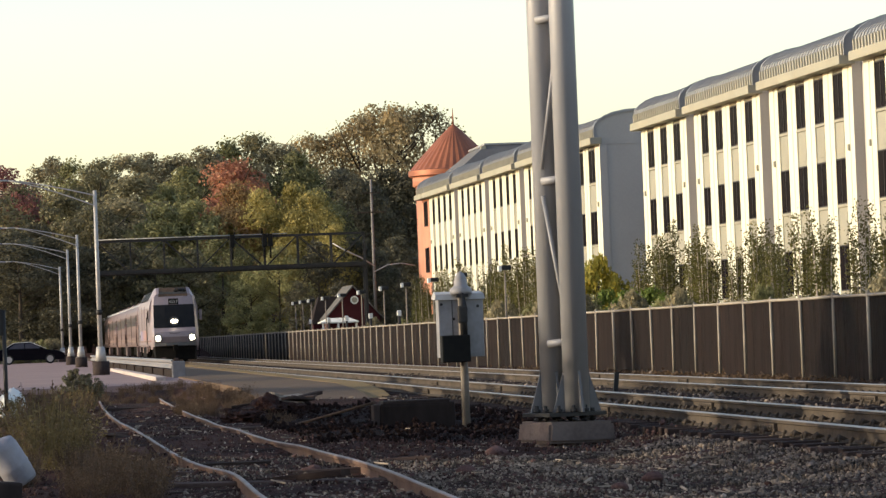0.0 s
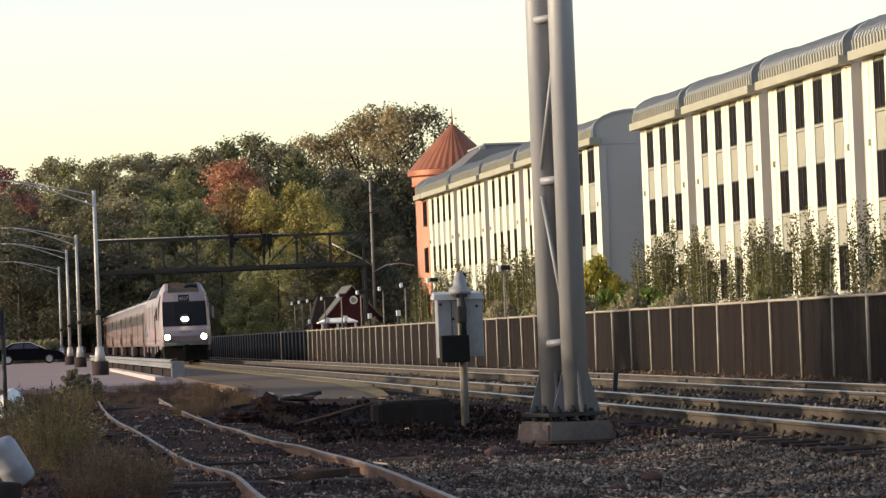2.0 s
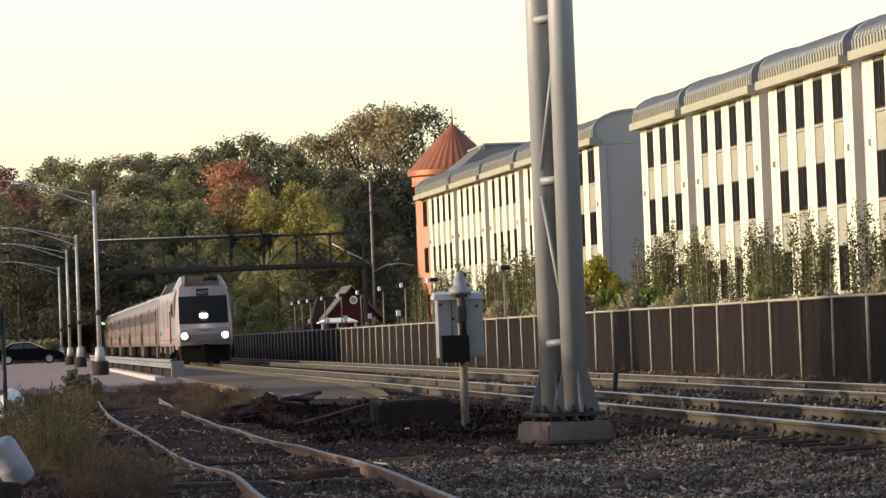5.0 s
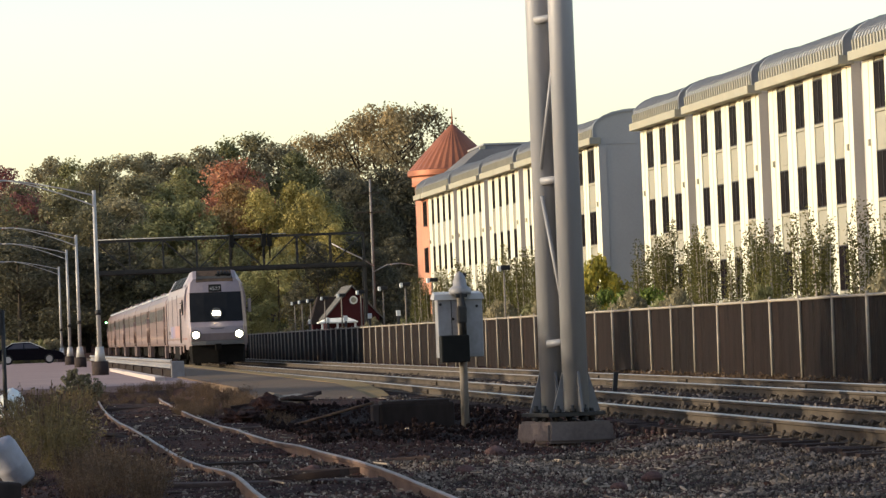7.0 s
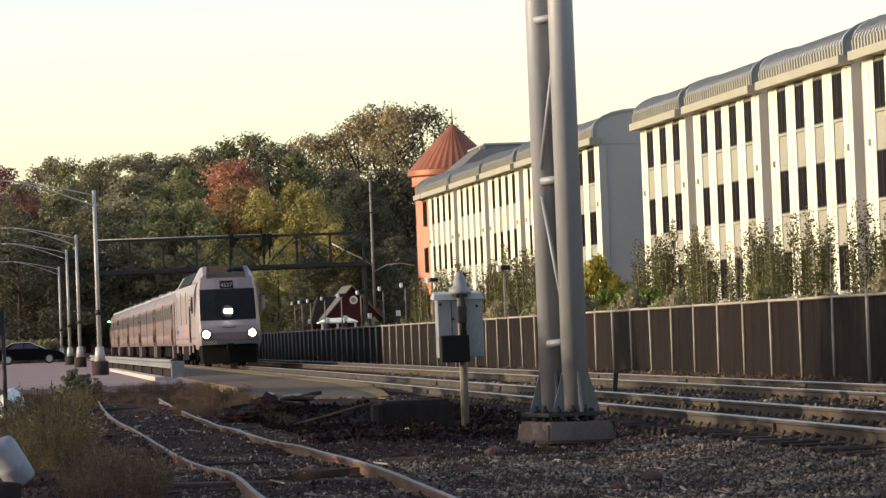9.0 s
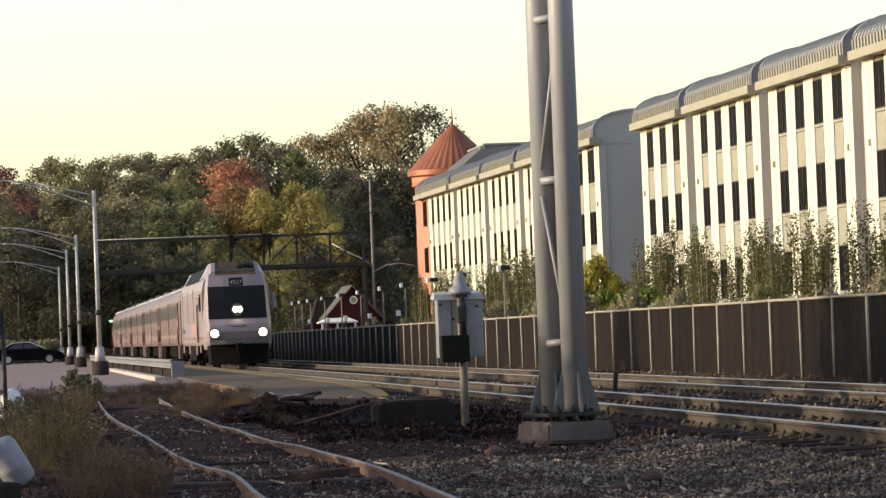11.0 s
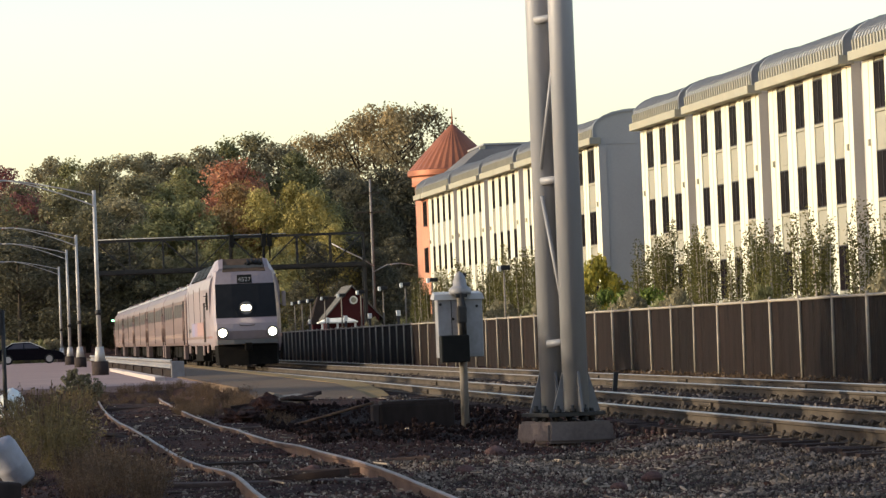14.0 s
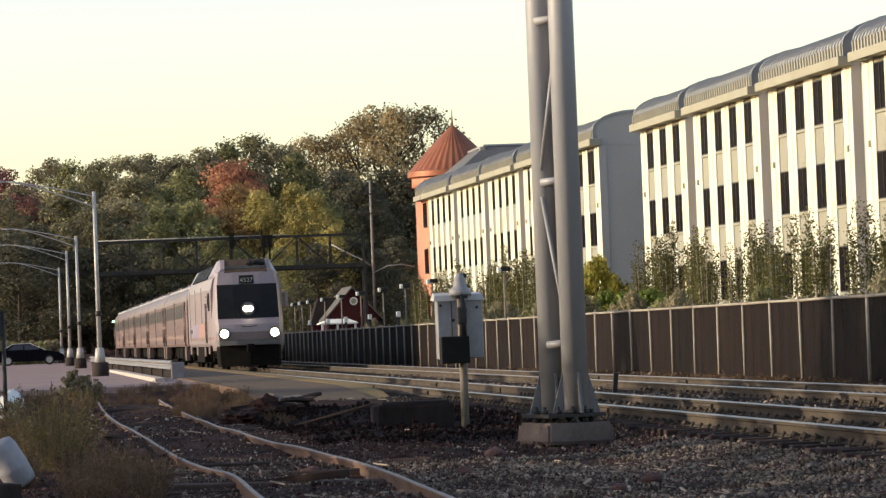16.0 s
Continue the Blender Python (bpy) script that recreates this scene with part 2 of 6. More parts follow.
LEAF_TAN = leaves("leaves_tan", (0.18, 0.1343, 0.07006), (0.30, 0.2234, 0.1164), (0.42, 0.3214, 0.1751))
LEAF_YOUNG = leaves("leaves_young_tree", (0.066, 0.060, 0.019), (0.118, 0.108, 0.034), (0.195, 0.180, 0.060))
WEED = leaves("dry_weed", (0.062, 0.037, 0.024), (0.125, 0.078, 0.048), (0.22, 0.148, 0.092))
WEED_GREEN = leaves("green_weed", (0.078, 0.056, 0.026), (0.165, 0.119, 0.052), (0.30, 0.222, 0.09))


# ------------------------------------------------------------ building blocks
def box(bm, c, s, bevel=0.0, turn=0.0):
    """Box with centre c and size s."""
    vs = [bm.verts.new((c[0] + a * s[0] / 2, c[1] + b * s[1] / 2, c[2] + d * s[2] / 2)) for a in (-1, 1) for b in (-1, 1) for d in (-1, 1)]
    fs = [bm.faces.new([vs[i] for i in f]) for f in ((0, 1, 3, 2), (4, 6, 7, 5), (0, 4, 5, 1), (2, 3, 7, 6), (0, 2, 6, 4), (1, 5, 7, 3))]
    if turn:
        bmesh.ops.rotate(bm, verts=vs, cent=c, matrix=Matrix.Rotation(radians(turn), 3, "Z"))
    if bevel:
        es = {e for f in fs for e in f.edges}
        bmesh.ops.bevel(bm, geom=list(es), offset=bevel, segments=2, affect="EDGES", profile=0.6)
    return vs


def rod(bm, p, q, r, r2=None, seg=10, cap=True):
    """Round bar from p to q, tapering from r to r2."""
    p, q = Vector(p), Vector(q)
    r2 = r if r2 is None else r2
    d = (q - p).normalized()
    a = d.orthogonal().normalized()
    b = d.cross(a)
    rings = []
    for c, rr in ((p, r), (q, r2)):
        rings.append([bm.verts.new(c + (a * math.cos(k * math.tau / seg) + b * math.sin(k * math.tau / seg)) * rr) for k in range(seg)])
    for k in range(seg):
        f = bm.faces.new((rings[0][k], rings[0][(k + 1) % seg], rings[1][(k + 1) % seg], rings[1][k]))
        f.smooth = True
    if cap:
        bm.faces.new(rings[0][::-1]), bm.faces.new(rings[1])
    return rings


def bar(bm, p, q, w, h=None):
    """Square bar from p to q."""
    p, q = Vector(p), Vector(q)
    h = h or w
    d = (q - p).normalized()
    a = d.cross(Vector((0, 0, 1)))
    a = Vector((1, 0, 0)) if a.length < 1e-3 else a.normalized()
    b = d.cross(a)
    r = [[bm.verts.new(c + a * i * w / 2 + b * j * h / 2) for i, j in ((-1, -1), (1, -1), (1, 1), (-1, 1))] for c in (p, q)]
    for k in range(4):
        bm.faces.new((r[0][k], r[0][(k + 1) % 4], r[1][(k + 1) % 4], r[1][k]))
    bm.faces.new(r[0][::-1]), bm.faces.new(r[1])


def loft(bm, rings, caps=True, closed=True, smooth=False):
    """Skin through rings of equal length."""
    vr = [[bm.verts.new(p) for p in ring] for ring in rings]
    n = len(vr[0])
    for a, b in zip(vr, vr[1:]):
        for k in range(n if closed else n - 1):
            bm.faces.new((a[k], a[(k + 1) % n], b[(k + 1) % n], b[k])).smooth = smooth
    if caps:
        bm.faces.new(vr[0][::-1]), bm.faces.new(vr[-1])
    return vr


def pipe(bm, pts, r, seg=8, r2=None):
    """Round tube along points."""
    pts = [Vector(p) for p in pts]
    r2 = r if r2 is None else r2
    rings = []
    for i, p in enumerate(pts):
        d = (pts[min(i + 1, len(pts) - 1)] - pts[max(i - 1, 0)]).normalized()
        a = d.cross(Vector((0.0, 0.31, 0.95))).normalized()
        b = d.cross(a)
        rr = r + (r2 - r) * i / (len(pts) - 1)
        rings.append([p + (a * math.cos(k * math.tau / seg) + b * math.sin(k * math.tau / seg)) * rr for k in range(seg)])
    loft(bm, rings, smooth=True)


def mesh_of(name, bm, mat):
    me = bpy.data.meshes.new(name)
    bmesh.ops.recalc_face_normals(bm, faces=bm.faces)
    bm.to_mesh(me)
    bm.free()
    me.materials.append(mat)
    return me


def part(name, bm, mat, parent=None, label="", at=None, data=None):
    """One mesh object under its thing."""
    ob = new(name, data or mesh_of(name, bm, mat))
    ob.parent = parent
    if at is not None:
        ob.matrix_basis = at
    return tagged(ob, label)


def thing(name, m, label, category, group="", kind=""):
    ob = new(name)
    ob.matrix_basis = m
    ob.empty_display_size = 0.1
    return tagged(ob, label, category, group, kind)


def sheet(name, verts, faces, mat, label, category="", kind="structure"):
    me = bpy.data.meshes.new(name)
    me.from_pydata(verts, [], faces)
    me.materials.append(mat)
    me.update()
    return tagged(new(name, me), label, category, "", kind)


B = bmesh.new


# ------------------------------------------------------------ ground
def smooth01(a, b, v):
    t = min(max((v - a) / (b - a), 0.0), 1.0)
    return t * t * (3 - 2 * t)


def ground_z(x, y):
    z = -0.36 + 0.14 * smooth01(6.6, 8.1, x)                      # yard, then the track bed
    z += 0.10 * smooth01(15.0, 16.2, x)
    z += 0.28 * smooth01(60, 69.5, y) * smooth01(4.3, 5.2, x) * (1 - smooth01(6.9, 7.7, x)) * (1 - smooth01(71, 79, y))  # bank in front of the platform
    z += 0.30 * smooth01(92 - 22 * smooth01(3.7, 4.4, x), 99 - 9 * smooth01(3.7, 4.4, x), y) * (1 - smooth01(6.2, 7.4, x))
    z += 0.03 * smooth01(45, 58, y) * (1 - smooth01(88, 95, y)) * smooth01(0.9, 1.4, x) * (1 - smooth01(3.5, 4.0, x))  # silted siding
    z -= 0.09 * max(0.0, 1 - ((x - 6.75) / 1.5) ** 2 - ((y - 47.0) / 4.0) ** 2)  # hollow round the mast footing
    hill = smooth01(330, 520, y) * (14.0 - 6.0 * smooth01(10, 60, x)) * (1 - 0.6 * smooth01(60, 160, x))
    hill += 10.0 * smooth01(-20, -160, x) * smooth01(100, 300, y) + 14.0 * smooth01(520, 1400, y)
    z += hill
    if y < 130 and -6 < x < 30:
        z += 0.10 * (noise.noise((x * 0.7, y * 0.35, 0)) * (1 - smooth01(6.5, 8, x)) + 0.35 * noise.noise((x * 2.3, y * 1.3, 4)))
    elif y > 300:
        z += 1.2 * noise.noise((x * 0.02, y * 0.02, 1))
    return z


def spread(*stops):
    out = []
    for (a, n), (b, _) in zip(stops, stops[1:]):
        out += [a + (b - a) * k / n for k in range(n)]
    return out + [stops[-1][0]]


gx = spread((-900, 8), (-100, 12), (-8, 80), (18, 12), (60, 8), (900, 1))
gy = spread((-80, 6), (15, 130), (105, 30), (320, 24), (560, 8), (2600, 1))
gv = [(x, y, ground_z(x, y)) for y in gy for x in gx]
nx = len(gx)
gf = [(j * nx + i, j * nx + i + 1, (j + 1) * nx + i + 1, (j + 1) * nx + i) for j in range(len(gy) - 1) for i in range(nx - 1)]
sheet("ground", gv, gf, EARTH, "dark cindery earth of the rail yard", "ground")


# stones, one loose-stone mesh for each bed
def stones(name, count, xr, yr, size, mat, label, lift=0.12, bias=1.0):
    rng = np.random.default_rng(len(name) * 7 + count)
    p = (1 + 5 ** 0.5) / 2
    ico = np.array([(-1, p, 0), (1, p, 0), (-1, -p, 0), (1, -p, 0), (0, -1, p), (0, 1, p), (0, -1, -p), (0, 1, -p), (p, 0, -1), (p, 0, 1), (-p, 0, -1), (-p, 0, 1)]) / 1.9
    tri = np.array([(0, 11, 5), (0, 5, 1), (0, 1, 7), (0, 7, 10), (0, 10, 11), (1, 5, 9), (5, 11, 4), (11, 10, 2), (10, 7, 6), (7, 1, 8),
                    (3, 9, 4), (3, 4, 2), (3, 2, 6), (3, 6, 8), (3, 8, 9), (4, 9, 5), (2, 4, 11), (6, 2, 10), (8, 6, 7), (9, 8, 1)])
    xs = rng.uniform(*xr, count)
    ys = yr[0] + (yr[1] - yr[0]) * rng.uniform(0, 1, count) ** bias
    s = rng.lognormal(math.log(size), 0.33, count)
    vs = np.empty((count, 12, 3))
    for k in range(count):
        q = Euler(rng.uniform(0, 6.28, 3)).to_matrix()
        pts = ico * rng.uniform(0.65, 1.25, (12, 1)) * np.array([1, rng.uniform(0.6, 1), rng.uniform(0.5, 0.9)]) * s[k] / 2
        vs[k] = pts @ np.array(q).T + (xs[k], ys[k], ground_z(xs[k], ys[k]) + s[k] * lift)
    fs = (tri[None] + 12 * np.arange(count)[:, None, None]).reshape(-1, 3)
    me = bpy.data.meshes.new(name)
    me.from_pydata(vs.reshape(-1, 3).tolist(), [], fs.tolist())
    me.materials.append(mat)
    return tagged(new(name, me), label, "gravel", "", "stuff")


stones("yard_gravel", 25000, (3.7, 8.2), (26, 45), 0.027, STONE, "loose grey-brown gravel over the yard")
stones("yard_cinders", 3000, (3.7, 8.2), (44, 62), 0.034, CLINKER, "dark cinders round the mast and cable box", lift=0.9)
stones("shoulder_ballast", 8500, (6.6, 8.35), (28, 70), 0.036, STONE, "coarse ballast shoulder beside the near track", bias=1.5)
stones("cinder_gravel", 12000, (-0.4, 5.2), (27, 84), 0.032, CLINKER, "dark cinders and broken stone between rails", bias=1.4)
stones("track_ballast", 14000, (8.35, 15.6), (33, 125), 0.058, STONE, "crushed stone ballast of the main tracks", bias=1.2, lift=0.35)

stones("siding_gravel", 6500, (1.5, 4.3), (27, 47), 0.027, STONE, "fine gravel and ash between the siding rails")
stones("ash_crumbs", 1500, (0.9, 7.2), (28, 66), 0.020, CHIP, "pale crumbs of ash and stone on the cinders", lift=0.6)
# lumps break up the dark bank and carry the same painted shade
stones("bank_clods", 3800, (3.95, 7.65), (50.5, 67), 0.052, SHADE_EARTH, "rough lumps in the same shade colour on the dark bank", lift=1.0)
stones("cinder_clods", 1100, (0.4, 6.6), (28, 78), 0.055, CLINKER, "coarse black clinker clods over the yard", bias=1.3, lift=0.05)
stones("stone_chips", 480, (0.8, 7.0), (28, 92), 0.034, CHIP, "pale stone chips and litter scattered over the cinders", bias=1.3)
# near-black bank round the cable box and the cabinet, standing in for shade there
bm = B()
nb, mb_ = 48, 60
grid = []
for j in range(mb_ + 1):
    for i in range(nb + 1):
        x, y = 3.75 + 4.1 * i / nb, 50.0 + 18.0 * j / mb_
        d = min((x - 3.75) / 0.5, (7.85 - x) / 0.7, (y - 50.0) / 2.2, (68.0 - y) / 2.5, 1.0)
        rough_ = 0.05 * noise.noise((x * 1.7, y * 0.8, 2)) + 0.03 * noise.noise((x * 5.0, y * 2.5, 6))
        grid.append(bm.verts.new((x, y, ground_z(x, y) - 0.05 + 0.09 * smooth01(0, 1, d) + rough_ * smooth01(0, 0.6, d))))
for j in range(mb_):
    for i in range(nb):
        q = j * (nb + 1) + i
        bm.faces.new((grid[q], grid[q + 1], grid[q + nb + 2], grid[q + nb + 1])).smooth = True
tagged(new("cinder_bank", mesh_of("cinder_bank", bm, SHADE_EARTH)), "low near-black bank standing in for shade on the yard", "cinders", "", "stuff")
# splinters and twigs
bm = B()
sr = random.Random(21)
for k in range(430):
    x, y = sr.uniform(0.9, 7.2), 28 + 60 * sr.random() ** 1.4
    a, ln_ = sr.uniform(0, math.tau), sr.uniform(0.04, 0.20)
    z = ground_z(x, y) + sr.uniform(0.012, 0.04)
    bar(bm, (x, y, z), (x + math.cos(a) * ln_, y + math.sin(a) * ln_ * 2, z + sr.uniform(-0.01, 0.03)), sr.uniform(0.006, 0.018))
tagged(new("wood_splinters", mesh_of("wood_splinters", bm, SPLINTER)), "pale wood splinters and twigs strewn on the cinders", "litter", "", "stuff")

# ------------------------------------------------------------ tracks
def rail_rings(path, prof):
    return [[(x + a, y, z + b) for a, b in prof] for x, y, z in path]


HEAD = [(-0.034, -0.013), (0.034, -0.013), (0.030, -0.003), (0.022, 0.0), (-0.022, 0.0), (-0.030, -0.003)]
WEB = [(-0.075, -0.172), (0.075, -0.172), (0.075, -0.158), (0.012, -0.140), (0.012, -0.055), (0.036, -0.045), (0.036, -0.013), (-0.036, -0.013), (-0.036, -0.045), (-0.012, -0.055), (-0.012, -0.140), (-0.075, -0.158)]


def rail(path, top, label, group, slim=1.0, web=None):
    t = thing("rail", Matrix(), label, "rail", group)
    for nm, prof, mt in (("rail_head", [(a * slim, b) for a, b in HEAD], top), ("rail_web", [(a * slim, b) for a, b in WEB], web or RAIL_RUST)):
        bm = B()
        loft(bm, rail_rings(path, prof))
        part(nm, bm, mt, t)
    return t


GAUGE = 1.435 / 2 + 0.036
TRACKS = (9.12, 13.02)
for c in TRACKS:
    for s in (-1, 1):
        rail([(c + s * GAUGE, y, 0.0) for y in (10, 60, 150, 300, 700)], RAIL_TOP, "bright-worn steel rail on timber sleepers", "main line rails")


def siding_rail(line, seed):
    """A bent old rail drawn smoothly through the turning points of its line."""
    pts = []
    ends = [line[0]] + list(line) + [line[-1]]
    for (x0, y0), (xa, ya), (xb, yb), (x1, y1) in zip(ends, ends[1:], ends[2:], ends[3:]):
        ma = (xb - x0) / (yb - y0) * (yb - ya)
        mb = (x1 - xa) / (y1 - ya) * (yb - ya)
        for k in range(9):
            u = k / 9
            y = ya + (yb - ya) * u
            x = (2 * u ** 3 - 3 * u ** 2 + 1) * xa + (u ** 3 - 2 * u ** 2 + u) * ma + (3 * u ** 2 - 2 * u ** 3) * xb + (u ** 3 - u ** 2) * mb
            pts.append((x, y, -0.25 + 0.012 * noise.noise((y * 0.25, seed, 7))))
    return pts


rail(siding_rail([(2.07, 20), (2.05, 32.44), (2.07, 34.27), (2.11, 36.75), (2.11, 39.14), (1.99, 41.41), (1.89, 44.13), (1.83, 49.89), (1.82, 56.5), (1.77, 62.37), (1.71, 70.12), (1.75, 80.54), (1.96, 97.29)], 1.3), RAIL_WORN, "rusty crooked rail of a disused siding", "siding rails", 0.72, RAIL_OLD)
rail(siding_rail([(3.46, 20), (3.51, 30.92), (3.57, 33.87), (3.61, 36.79), (3.63, 40.08), (3.58, 42.97), (3.49, 47.98), (3.32, 51.33), (3.27, 56.41), (3.18, 63.66), (3.22, 78.18), (3.46, 97.03)], 5.1), RAIL_WORN, "rusty crooked rail of a disused siding", "siding rails", 0.72, RAIL_OLD)


def tie_mesh(name, mat, length):
    bm = B()
    box(bm, (0, 0, 0), (length, 0.23, 0.17), 0.012)
    return mesh_of(name, bm, mat)


tie_me = tie_mesh("sleeper", TIE, 2.6)
rng = random.Random(4)
for c, nm in zip(TRACKS, ("near", "far")):
    t = thing("track_sleepers", pose(c, 0, 0), "weathered timber sleepers half buried in ballast", "sleepers", "main line sleepers")
    for k in range(140):
        part("sleeper", None, None, t, at=pose(rng.uniform(-0.05, 0.05), 34.96 + k * 0.56, -0.262 + rng.uniform(-0.01, 0.012), 0, 0, rng.uniform(-1.5, 1.5)), data=tie_me)
    bm = B()
    for k in range(380):
        box(bm, (0, 34.96 + (140 + k) * 0.56, -0.262), (2.6, 0.23, 0.17))
    tagged(part("far_sleepers", bm, TIE, t), kind="stuff")
bm = B()
box(bm, (0, 0, -0.095), (0.05, 0.92, 0.085), 0.008)
for k in range(6):
    rod(bm, (-0.05, -0.38 + k * 0.152, -0.095), (0.02, -0.38 + k * 0.152, -0.095), 0.02, seg=8)
joint_me = mesh_of("joint_bar", bm, RAIL_RUST)
for ob in [o for o in scene.objects if o.get("group") == "main line rails"]:
    xr_ = ob.children[0].data.vertices[0].co.x + 0.034
    for y in (42.0, 54.0, 66.0, 78.0, 90.0):
        part("joint_bar", None, None, ob, "bolted rail joint bar", at=pose(xr_ - 0.03, y, 0), data=joint_me)
bm = B()
box(bm, (0, 0, 0), (0.36, 0.19, 0.022), 0.004)
for x_ in (-0.135, 0.135):
    rod(bm, (x_, 0.05, 0), (x_, 0.05, 0.05), 0.016, seg=6)
    rod(bm, (x_ * 0.8, 0.05, 0.045), (x_, 0.05, 0.062), 0.028, 0.020, 6)
plate_me = mesh_of("tie_plate", bm, RAIL_RUST)
bm = B()
pipe(bm, [(-0.10, 0, 0.0), (-0.105, 0, 0.045), (-0.07, 0, 0.075), (-0.03, 0, 0.05), (0.03, 0, 0.02)], 0.022, 6)
anchor_me = mesh_of("rail_anchor", bm, RAIL_RUST)
for ob in [o for o in scene.objects if o.name.startswith("track_sleepers")]:
    for k in range(70):
        for s in (-1, 1):
            part("tie_plate", None, None, ob, at=pose(s * GAUGE, 34.96 + k * 0.56, -0.178), data=plate_me)
            if rng.random() < 0.55:
                part("rail_anchor", None, None, ob, at=pose(s * GAUGE - 0.03, 35.14 + k * 0.56, -0.185, 0, 0, rng.uniform(-8, 8)), data=anchor_me)
t = thing("siding_sleepers", pose(2.62, 0, 0), "rotten sleepers sunk in cinders under the siding", "sleepers")
old_me = tie_mesh("old_sleeper", OLDWOOD, 2.5)
for k in range(110):
    y = 26 + k * 0.6
    if rng.random() < 0.3:
        part("sleeper", None, None, t, at=pose(rng.uniform(-0.15, 0.15), y, ground_z(2.8, y) - 0.09 + rng.uniform(-0.025, 0.02), rng.uniform(-2, 2), rng.uniform(-2, 2), rng.uniform(-6, 6)), data=old_me)

# ------------------------------------------------------------ platform and car park
PLAT_X, PLAT_Y0 = 7.45, 74.0
bm = B()
loft(bm, [[(-1.0, 98, -0.5), (-1.0, 98, 0.06), (5.2, 98, 0.06), (5.2, 98, -0.5)], [(-1.0, 420, -0.5), (-1.0, 420, 0.20), (5.2, 420, 0.20), (5.2, 420, -0.5)]])
me = mesh_of("pavement", bm, ASPHALT)
tagged(new("pavement", me), "sunlit grey asphalt of the car park", "pavement", "", "structure")
bm = B()
loft(bm, [[(-120, 99, -0.6), (-120, 99, 0.05), (-1.0, 99, 0.05), (-1.0, 99, -0.6)], [(-120, 330, -0.6), (-120, 330, 0.19), (-1.0, 330, 0.19), (-1.0, 330, -0.6)]])
tagged(new("car_park", mesh_of("car_park", bm, ASPHALT)), "open asphalt car park beside the line", "pavement", "", "structure")
plat = thing("platform", Matrix(), "low asphalt station platform with a worn yellow edge", "platform", kind="structure")
EDGE = PLAT_X - 0.55
bm = B()
loft(bm, [[(4.7, y, -0.6), (4.7, y, z), (EDGE, y, z), (EDGE, y, -0.6)] for y, z in ((PLAT_Y0, -0.16), (PLAT_Y0 + 4, 0.0), (PLAT_Y0 + 9, 0.09), (420, 0.23))])
part("platform_surface", bm, PLATFORM, plat)
bm = B()
loft(bm, [[(EDGE, y, -0.6), (EDGE, y, z), (PLAT_X, y, z), (PLAT_X, y, -0.6)] for y, z in ((PLAT_Y0, -0.30), (PLAT_Y0 + 4, -0.03), (PLAT_Y0 + 9, 0.10), (420, 0.245))])
part("platform_edge", bm, YELLOW, plat, "worn yellow warning strip")

# ------------------------------------------------------------ fence
FX, FZ0, FZ1, STEP = 15.8, -0.14, 1.47, 3.062
fence = thing("fence", pose(FX, 0, 0), "long brown woven screen fence with tan posts along the tracks", "fence")
bm = B()
rod(bm, (0, 0, FZ0 - 0.06), (0, 0, FZ1 + 0.07), 0.033, seg=10)
rod(bm, (0, 0, FZ1 + 0.07), (0, 0, FZ1 + 0.12), 0.040, 0.016, 10)
post_me = mesh_of("fence_post", bm, FENCE_POST)
bm = B()
rod(bm, (0.0, -STEP / 2 + 0.04, FZ1 + 0.035), (0.0, STEP / 2 - 0.04, FZ1 + 0.035), 0.03, seg=8)
rail_me = mesh_of("top_rail", bm, FENCE_POST)
panels = []
for v in range(3):
    bm = B()
    pr = random.Random(v)
    n = 20
    front = []
    for k in range(n + 1):
        y = (k / n - 0.5) * (STEP - 0.06)
        front.append((0.03 + 0.016 * noise.noise((y * 1.3, v * 9.0, 0)) + pr.uniform(-0.002, 0.002), y))
    lo, hi = FZ0 + 0.03, FZ1 + 0.012
    loft(bm, [[(x, y, lo) for x, y in front] + [(x + 0.02, y, lo) for x, y in front[::-1]], [(x, y, hi) for x, y in front] + [(x + 0.02, y, hi) for x, y in front[::-1]]])
    panels.append(mesh_of("fence_panel", bm, FENCE))
for k in range(105):
    y = 51.17 + k * STEP
    lean = rng.uniform(-0.8, 0.8)
    part("fence_post", None, None, fence, at=pose(0, y, 0, lean, rng.uniform(-0.6, 0.6)), data=post_me)
    part("fence_panel", None, None, fence, at=pose(0, y + STEP / 2, rng.uniform(-0.02, 0.02)), data=panels[k % 3])
    part("top_rail", None, None, fence, at=pose(0, y + STEP / 2, 0, rng.uniform(-0.3, 0.3)), data=rail_me)


# ------------------------------------------------------------ office building
WIN = ((2.30, 2.10), (6.25, 2.10), (10.15, 2.10))     # sill height and window height, floor by floor
EAVE = 12.45


def shared(name, mat, fn):
    bm = B()
    fn(bm)
    return mesh_of(name, bm, mat)


PIL_W, WIN_W, GAP = 1.88, 1.92, 2.1
pil_me = shared("pilaster", PILASTER, lambda bm: (box(bm, (0.12, 0, EAVE / 2), (0.34, PIL_W, EAVE), 0.02), box(bm, (-0.06, 0.22, EAVE / 2), (0.03, 0.75, EAVE))))
pane_me = shared("pane", GLASS, lambda bm: box(bm, (0.05, 0, 1.05), (0.02, WIN_W - 0.1, 2.04)))
frame_me = shared("window_frame", WINFRAME, lambda bm: [box(bm, c, s) for c, s in (
    ((0.06, 0, 0.03), (0.08, WIN_W, 0.06)), ((0.06, 0, 2.07), (0.08, WIN_W, 0.06)), ((0.06, -WIN_W / 2 + 0.03, 1.05), (0.08, 0.06, 1.98)),
    ((0.06, WIN_W / 2 - 0.03, 1.05), (0.08, 0.06, 1.98)), ((0.06, 0, 1.05), (0.08, 0.07, 1.98)))])
